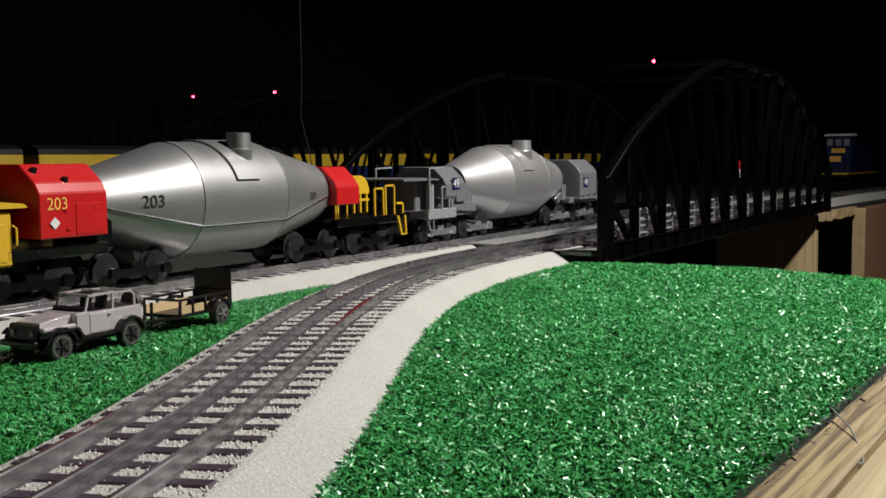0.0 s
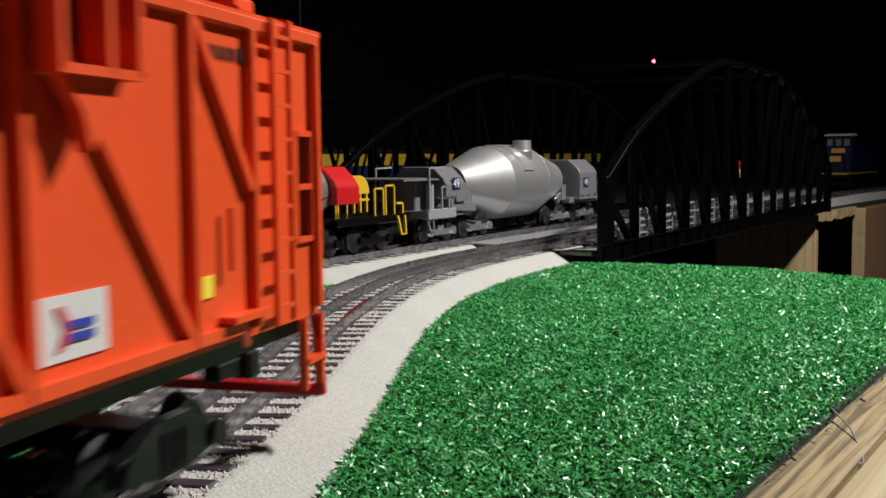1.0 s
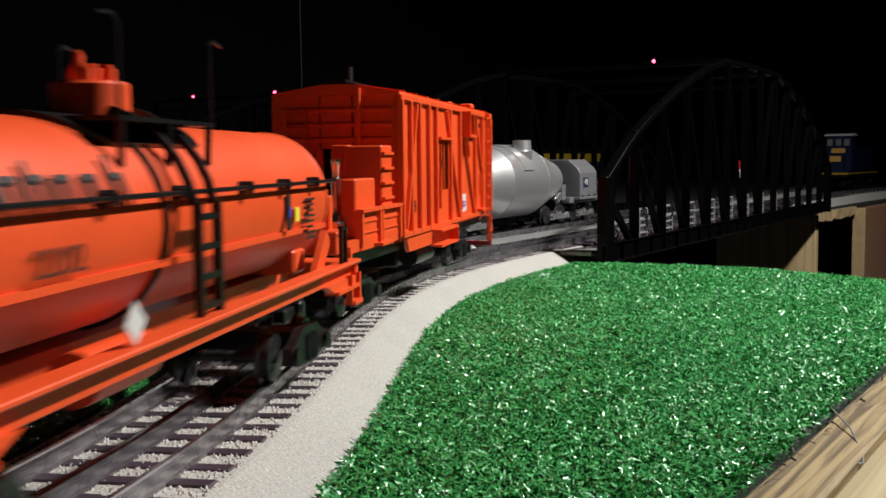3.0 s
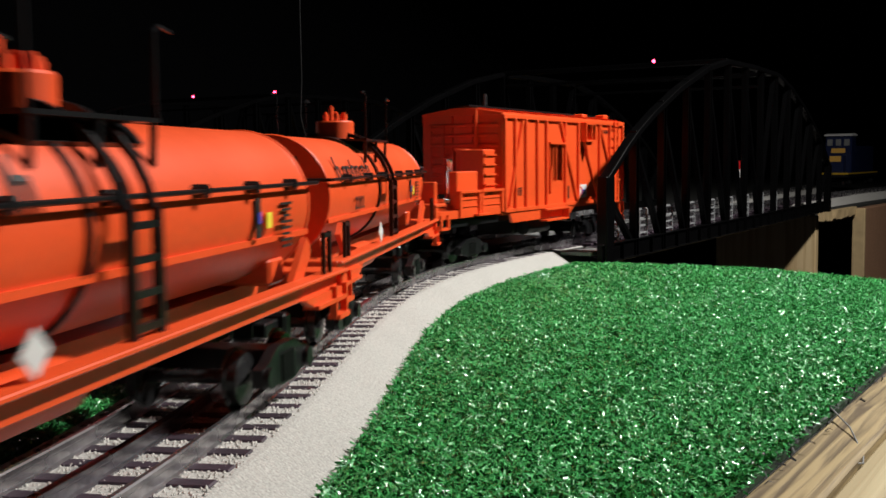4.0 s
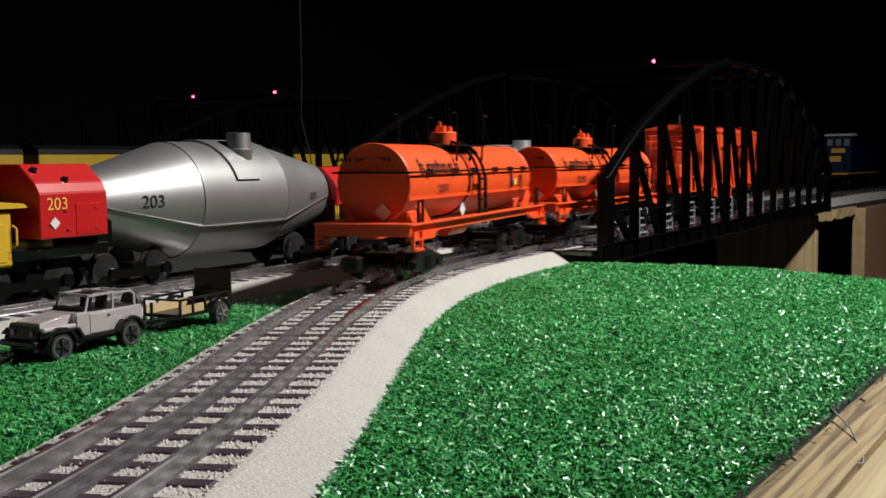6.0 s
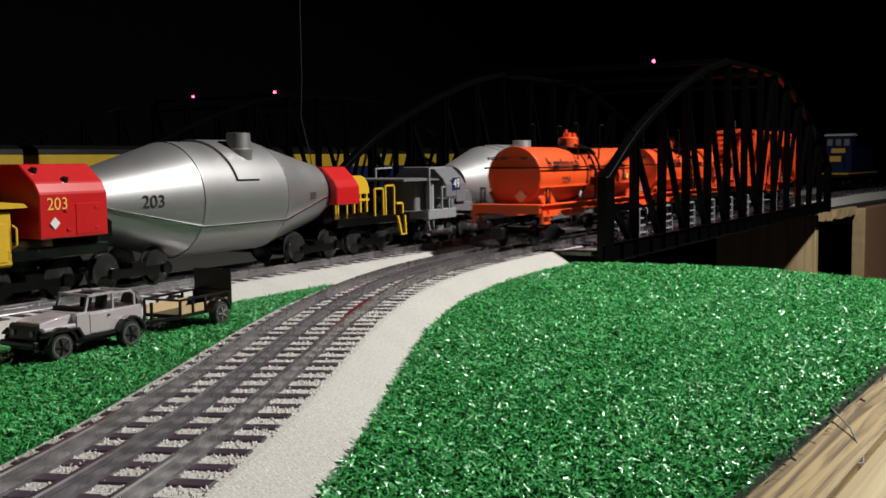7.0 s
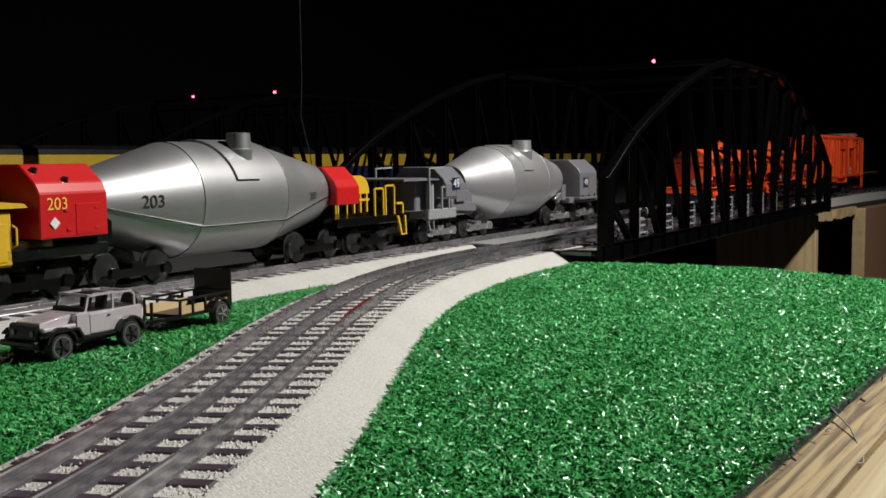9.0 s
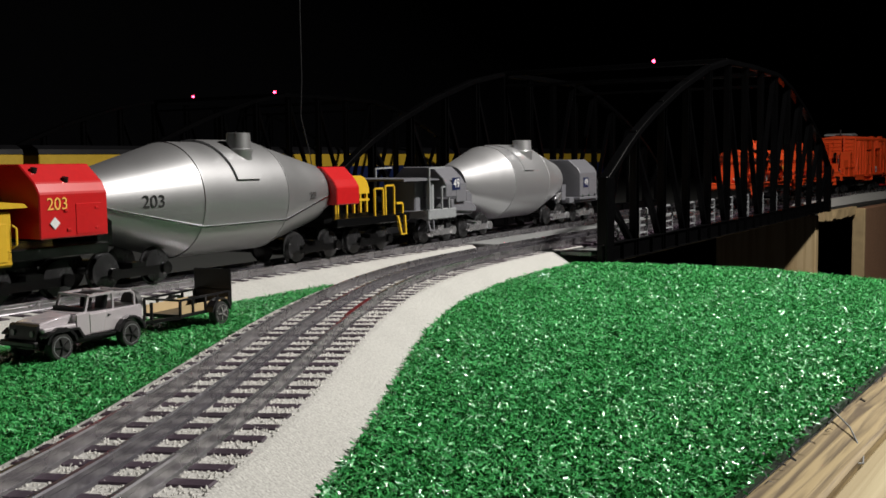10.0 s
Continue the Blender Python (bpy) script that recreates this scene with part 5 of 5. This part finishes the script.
    truck_mat = TRUCK_BLACK if cab is RED else SILVER_PLASTIC
    for bx in (-0.160, -0.0925, 0.0705, 0.1370) if number == "203" else (-0.1690, -0.1025, 0.0740, 0.1420):
        bogie(top, bx, truck_mat, None, half=0.0185, large=True)
    if number == "203":
        red_car_ends(top, rail_mat, hood)
    else:
        grey_car_ends(top)
    coupler(top, -0.222, -1)
    coupler(top, 0.196, 1)
    return top


metal_car(0.100, "203", SILVER, RED, YELLOW, YELLOW, GOLD_INK, BLACK_INK, "silver torpedo hot-metal car with red cabs and yellow railings",
          "red angular cab housing", None)
metal_car(0.5045, "49", LIFTED_SILVER, GREY, GREY, GREY, WHITE_INK, WHITE_INK, "grey and silver torpedo hot-metal car with chrome trucks",
          "dark grey cab housing", None)


# ---- yellow passenger train in the dark ----
def coach(m):
    top = tagged(new("passenger_coach"), "yellow model passenger coach with dark roof in the dark", "train car", group="yellow coaches")
    top.matrix_world = m
    bm = bmesh.new()
    box(bm, 0, 0, 0.0395, 0.36, 0.057, 0.039, bevel=0.001)
    part("lower_body", bm, NAVY, top, "dark lower body")
    bm = bmesh.new()
    box(bm, 0, 0, 0.0680, 0.36, 0.058, 0.0200, bevel=0.001)
    part("upper_body", bm, DIMMED_COACH_YELLOW, top, "yellow upper band")
    bm = bmesh.new()
    sec = [(-0.029, 0.0782), (0.029, 0.0782), (0.027, 0.084), (0.016, 0.089), (-0.016, 0.089), (-0.027, 0.084)]
    va = [bm.verts.new((-0.18, y, z)) for y, z in sec]
    vb = [bm.verts.new((0.18, y, z)) for y, z in sec]
    bm.faces.new(va)
    bm.faces.new(list(reversed(vb)))
    for i in range(6):
        bm.faces.new((va[i], vb[i], vb[(i + 1) % 6], va[(i + 1) % 6]))
    bmesh.ops.recalc_face_normals(bm, faces=bm.faces)
    part("roof", bm, BLACK, top)
    for s in (-1, 1):
        bogie(top, s * 0.13, BLACK, None)
    bm = bmesh.new()
    box(bm, 0, 0, 0.0165, 0.20, 0.030, 0.008)
    part("underframe", bm, BLACK, top)
    return top


A3 = HB
first = coach(Matrix.Translation((-0.390, 1.377, 0)) @ Matrix.Rotation(A3, 4, "Z"))
for k in (-1, 1, 2, 3):
    copy_thing(first, Matrix.Translation((-0.390 + 0.38 * k * math.cos(A3), 1.377 + 0.38 * k * math.sin(A3), 0)) @ Matrix.Rotation(A3, 4, "Z"))



def far_engine():
    top = tagged(new("diesel_engine"), "dark blue and yellow model diesel engine far off in the dark", "locomotive")
    top.matrix_world = pose(0.890, 2.330, 0, 0, 0, 56)
    bm = bmesh.new()
    box(bm, 0.10, 0, 0.0225, 0.30, 0.056, 0.007, bevel=0.001)
    part("frame", bm, BLACK, top)
    bm = bmesh.new()
    box(bm, 0.0, 0, 0.0685, 0.044, 0.056, 0.084, bevel=0.002)
    box(bm, -0.034, 0, 0.048, 0.026, 0.034, 0.042, bevel=0.002)
    cabin = part("cab", bm, NAVY, top)
    bm = bmesh.new()
    prism(bm, [(-0.026, 0.1105), (0.024, 0.1105), (0.024, 0.1135), (0.0, 0.1160), (-0.026, 0.1135)], -0.030, 0.030)
    part("roof", bm, WHITE_INK, top, "pale grey cab roof")
    for y in (-0.018, 0.0, 0.018):
        bm = bmesh.new()
        box(bm, -0.0222, y, 0.096, 0.001, 0.011, 0.014)
        part("window", bm, GREY_DECK, cabin, "pale cab window")
    bm = bmesh.new()
    box(bm, 0.137, 0, 0.058, 0.228, 0.036, 0.062, bevel=0.002)
    part("hood", bm, NAVY, top)
    bm = bmesh.new()
    box(bm, 0.10, -0.0282, 0.0275, 0.30, 0.001, 0.003)
    box(bm, -0.0512, 0, 0.0275, 0.001, 0.056, 0.004)
    part("stripe", bm, YELLOW, top, "yellow sill stripe")
    bm = bmesh.new()
    box(bm, -0.0226, 0.0, 0.078, 0.0008, 0.030, 0.010)
    box(bm, -0.0474, 0.0, 0.060, 0.0008, 0.024, 0.012)
    part("emblem", bm, GOLD_INK, top, "yellow emblem shape")
    for x in (-0.01, 0.21):
        bogie(top, x, BLACK, None)


far_engine()


# ---- toy off-roader and trailer on the turf ----
def toy_wheel(parent, x, y, z, r, w, rim_mat, s):
    bm = bmesh.new()
    m = Matrix.Translation((x, y, z)) @ Matrix.Rotation(radians(90), 4, "Z")
    lathe(bm, [(-w / 2, r * 0.6), (-w / 2, r * 0.92), (-w / 2 * 0.6, r), (w / 2 * 0.6, r), (w / 2, r * 0.92), (w / 2, r * 0.6)], 28, m)
    wheel = part("tyre", bm, RUBBER, parent, smooth=40)
    bm = bmesh.new()
    lathe(bm, [(-w * 0.3, r * 0.62), (w * 0.3, r * 0.62)], 24, m)
    for k in range(5):
        d = k * 2 * math.pi / 5
        bar(bm, (x, y + s * (w / 2 + 0.0001), z), (x + r * 0.62 * math.cos(d), y + s * (w / 2 + 0.0001), z + r * 0.62 * math.sin(d)), 0.0009, 0.0006)
    part("rim", bm, rim_mat, wheel)
    bm = bmesh.new()
    mm = Matrix.Translation((x, y + s * w * 0.48, z)) @ Matrix.Rotation(radians(90), 4, "Z")
    for k in range(28):
        d0, d1 = k * 2 * math.pi / 28, (k + 1) * 2 * math.pi / 28
        bar(bm, mm @ Vector((0, r * 0.72 * math.cos(d0), r * 0.72 * math.sin(d0))), mm @ Vector((0, r * 0.72 * math.cos(d1), r * 0.72 * math.sin(d1))), 0.00022, 0.00022)
    part("tyre_ring", bm, LATTICE if rim_mat is BLACK else CHROME, wheel, "thin pale ring on the tyre")


def off_roader(m):
    """Local x points to the front, y to its left; origin on the ground between the wheels."""
    top = tagged(new("toy_off_roader"), "silver-beige open-top toy off-roader parked on the turf", "toy car")
    top.matrix_world = m
    wb, tr, r = 0.0400, 0.0235, 0.0062
    bm = bmesh.new()
    prism(bm, [(-0.0300, 0.0085), (-0.0300, 0.0190), (0.0010, 0.0190), (0.0040, 0.0196), (0.0100, 0.0192), (0.0100, 0.0085)], -0.0112, 0.0112)
    prism(bm, [(0.0090, 0.0095), (0.0090, 0.0192), (0.0180, 0.0184), (0.0270, 0.0170), (0.0285, 0.0155), (0.0285, 0.0095)], -0.0082, 0.0082)
    bmesh.ops.bevel(bm, geom=list(bm.edges), offset=0.0007, segments=2, affect="EDGES")
    body = part("body", bm, JEEP_PAINT, top, smooth=35)
    bm = bmesh.new()
    box(bm, -0.0130, 0, 0.0190, 0.0290, 0.0192, 0.0008)
    part("cockpit", bm, BLACK, body, "dark open cockpit")
    for s in (-1, 1):
        bm = bmesh.new()
        for xc in (wb / 2, -wb / 2):
            arc = [(xc + 0.0082 * math.cos(radians(d)), r + 0.0082 * math.sin(radians(d))) for d in range(15, 170, 22)]
            sweep(bm, [(xa, s * 0.0122, za) for xa, za in arc], 0.0044, 0.0011)
        box(bm, 0, s * 0.0116, 0.0082, 0.024, 0.0024, 0.0012)
        prism(bm, [(0.0075, 0.0085), (0.0110, 0.0138), (0.0265, 0.0138), (0.0290, 0.0120), (0.0290, 0.0112), (0.0262, 0.0128), (0.0118, 0.0128), (0.0090, 0.0085)], s * 0.0125 - 0.0022, s * 0.0125 + 0.0022)
        part("fender", bm, BLACK, top, "black wheel arch")
        bm = bmesh.new()
        box(bm, 0.0190, s * 0.0100, 0.0140, 0.0180, 0.0036, 0.0022, bevel=0.0006)
        part("wing", bm, JEEP_PAINT, body)
        bm = bmesh.new()
        box(bm, -0.0045, s * 0.0113, 0.0138, 0.0135, 0.0004, 0.0086, bevel=0.00015)
        part("door", bm, JEEP_PAINT, body)
        bm = bmesh.new()
        rod(bm, (-0.0095, s * 0.0113, 0.0165), (-0.0080, s * 0.0118, 0.0165), 0.0005, 6)
        part("handle", bm, BLACK, body)
        bm = bmesh.new()
        for a, b in (((0.0014, 0.0262), (-0.0125, 0.0266)), ((-0.0125, 0.0266), (-0.0125, 0.0185)), ((-0.0125, 0.0262), (-0.0235, 0.0260)), ((-0.0235, 0.0260), (-0.0255, 0.0245)), ((-0.0255, 0.0245), (-0.0258, 0.0185))):
            bar(bm, (a[0], s * 0.0098, a[1]), (b[0], s * 0.0098, b[1]), 0.0010)
        part("roll_bar", bm, JEEP_PAINT, top)
        bm = bmesh.new()
        box(bm, -0.0100, s * 0.005, 0.0215, 0.0030, 0.0062, 0.0090, bevel=0.0008, m=Matrix.Rotation(radians(-12), 4, "Y"))
        box(bm, -0.0060, s * 0.005, 0.0172, 0.0070, 0.0062, 0.0022, bevel=0.0006)
        part("seat", bm, BLACK, top, "black seat")
    bm = bmesh.new()
    for a, b in (((0.0036, -0.0095, 0.0192), (0.0012, -0.0092, 0.0264)), ((0.0036, 0.0095, 0.0192), (0.0012, 0.0092, 0.0264)), ((0.0012, -0.0096, 0.0264), (0.0012, 0.0096, 0.0264)), ((-0.0125, -0.0098, 0.0266), (-0.0125, 0.0098, 0.0266)), ((-0.0235, -0.0098, 0.0260), (-0.0235, 0.0098, 0.0260))):
        bar(bm, a, b, 0.0012)
    part("windscreen_frame", bm, JEEP_PAINT, top)
    bm = bmesh.new()
    bar(bm, (0.0040, -0.0100, 0.0202), (0.0040, 0.0100, 0.0202), 0.0020, 0.0024)
    part("cowl", bm, BLACK, top, "black cowl under the windscreen")
    bm = bmesh.new()
    bar(bm, (0.0034, -0.0002, 0.0200), (0.0014, -0.0002, 0.0258), 0.0186, 0.0003, up=(1, 0, 0.4))
    part("windscreen", bm, CLEAR, top, "clear windscreen")
    bm = bmesh.new()
    prism(bm, [(0.0280, 0.0085), (0.0298, 0.0085), (0.0292, 0.0160), (0.0276, 0.0168)], -0.0090, 0.0090)
    part("grille", bm, BLACK, top, "black grille")
    bm = bmesh.new()
    box(bm, 0.0315, 0, 0.0085, 0.0030, 0.0230, 0.0026, bevel=0.0006)
    part("bumper", bm, BLACK, top)
    bm = bmesh.new()
    box(bm, -0.0312, 0, 0.0088, 0.0022, 0.0220, 0.0020, bevel=0.0005)
    part("bumper", bm, BLACK, top)
    for s in (-1, 1):
        bm = bmesh.new()
        rod(bm, (0.0290, s * 0.0062, 0.0128), (0.0300, s * 0.0062, 0.0128), 0.0013, 14)
        part("headlight", bm, DULL_STEEL, top, "clear headlight")
    bm = bmesh.new()
    rod(bm, (-0.0310, 0.001, 0.0185), (-0.0340, 0.001, 0.0185), 0.0060, 24)
    part("spare_wheel", bm, RUBBER, top, smooth=40)
    bm = bmesh.new()
    box(bm, 0, 0, 0.0066, 0.054, 0.014, 0.003)
    part("chassis", bm, BLACK, top)
    for xx in (wb / 2, -wb / 2):
        for s in (-1, 1):
            toy_wheel(top, xx, s * (tr / 2 - 0.0002), r, r, 0.0046, BLACK, s)
    return top


def trailer(m):
    """Local x points to the drawbar's end; origin under the axle."""
    top = tagged(new("utility_trailer"), "black toy utility trailer with wooden sides and raised ramp", "toy trailer")
    top.matrix_world = m
    bm = bmesh.new()
    for z in (0.0078, 0.0150):
        for s in (-1, 1):
            bar(bm, (-0.012, s * 0.0105, z), (0.026, s * 0.0105, z), 0.0010)
        for xx in (-0.012, 0.026):
            bar(bm, (xx, -0.0105, z), (xx, 0.0105, z), 0.0010)
    for k in range(5):
        for s in (-1, 1):
            xx = -0.012 + 0.0095 * k
            bar(bm, (xx, s * 0.0105, 0.0070), (xx, s * 0.0105, 0.0150), 0.0010, up=(1, 0, 0))
    bar(bm, (0.026, 0.0105, 0.0070), (0.040, 0, 0.0060), 0.0014)
    bar(bm, (0.026, -0.0105, 0.0070), (0.040, 0, 0.0060), 0.0014)
    rod(bm, (0.040, 0, 0.0060), (0.045, 0, 0.0062), 0.0013, 8)
    rod(bm, (0.036, 0.002, 0.0045), (0.036, 0.002, 0.0150), 0.0008, 8)
    for s in (-1, 1):
        arc = [(0.0075 * math.cos(radians(d)), 0.0058 + 0.0075 * math.sin(radians(d))) for d in range(10, 175, 23)]
        for (xa, za), (xb, zb) in zip(arc, arc[1:]):
            bar(bm, (xa, s * 0.0132, za), (xb, s * 0.0132, zb), 0.0040, 0.0007)
    part("frame", bm, BLACK, top)
    for s in (-1, 1):
        bm = bmesh.new()
        box(bm, 0.007, s * 0.0100, 0.0098, 0.037, 0.0006, 0.0044)
        part("side_board", bm, WOOD, top, "pale wooden side board")
    bm = bmesh.new()
    box(bm, 0.007, 0, 0.0070, 0.037, 0.0200, 0.0010)
    part("bed", bm, BLACK, top, "dark trailer bed")
    bm = bmesh.new()
    box(bm, -0.0135, 0, 0.0165, 0.0012, 0.0225, 0.0190, bevel=0.0004)
    part("ramp", bm, BLACK, top, "black raised mesh ramp")
    for s in (-1, 1):
        toy_wheel(top, 0.0, s * 0.0132, 0.0058, 0.0058, 0.0042, CHROME, s)
    return top


FRONT, REAR = Vector((-0.1549, 0.4150, 0)), Vector((-0.1368, 0.4463, 0))
aj = math.atan2(FRONT.y - REAR.y, FRONT.x - REAR.x)
mid = (FRONT + REAR) / 2 + Matrix.Rotation(aj, 4, "Z") @ Vector((0, -0.0110, 0))
off_roader(Matrix.Translation((mid.x, mid.y, TURF - 0.0010)) @ Matrix.Rotation(aj, 4, "Z") @ Matrix.Scale(0.92, 4))
at = Vector((-0.110, 0.5042, 0)) + Matrix.Rotation(radians(-114), 4, "Z") @ Vector((0, -0.0132, 0))
trailer(Matrix.Translation((at.x, at.y, TURF - 0.0010)) @ Matrix.Rotation(radians(-114), 4, "Z"))


# ---- the work train ----
caboose = work_caboose()
tank_b = tank_car("2202")
tank_a = tank_car("2201")


LAG_T = (0.0, 1.1, 1.6, 2.1, 2.5, 3.2, 4.3, 5.5, 7.0, 7.4, 7.8, 8.2, 8.6, 9.0, 9.6, 10.0)
LAG = (0.005, 0.003, -0.001, -0.008, -0.009, -0.007, -0.003, -0.002, 0.0, 0.004, 0.010, 0.012, 0.0, -0.022, -0.055, -0.080)


def train_at(t):
    """How far along the track the middle of the caboose has come; it slows towards the end."""
    soft = sum(float(np.interp(t + d, LAG_T, LAG)) for d in (-0.3, -0.15, 0.0, 0.15, 0.3)) / 5
    return -0.3584 + 0.2386 * t + soft


def set_car(s, lead, trail):
    """A car's pose with its middle at s and its trucks lead ahead and trail behind."""
    xa, ya, _ = on_main(s + lead)
    xb, yb, _ = on_main(s - trail)
    a = math.atan2(ya - yb, xa - xb)
    f = trail / (lead + trail)
    return Matrix.Translation((xb + (xa - xb) * f, yb + (ya - yb) * f, 0)) @ Matrix.Rotation(a, 4, "Z") @ Matrix.Translation((0, -0.003, 0))


def motions():
    rows = {caboose: [], tank_b: [], tank_a: []}
    for i in range(101):
        t = i / 10
        s = train_at(t)
        rows[caboose].append((t, set_car(s, 0.097, 0.085)))
        rows[tank_b].append((t, set_car(s - 0.3221, 0.088, 0.088)))
        rows[tank_a].append((t, set_car(s - 0.5942, 0.088, 0.088)))
    for ob, r in rows.items():
        walk(ob, r)
    # the wheels roll without slipping
    for ob, a in ROLLING:
        walk(ob, [(i / FPS, Matrix.Translation((a, 0, 0.0076)) @ Matrix.Rotation((train_at(i / FPS) - train_at(0)) / 0.0076, 4, "Y")) for i in range(301)])


motions()
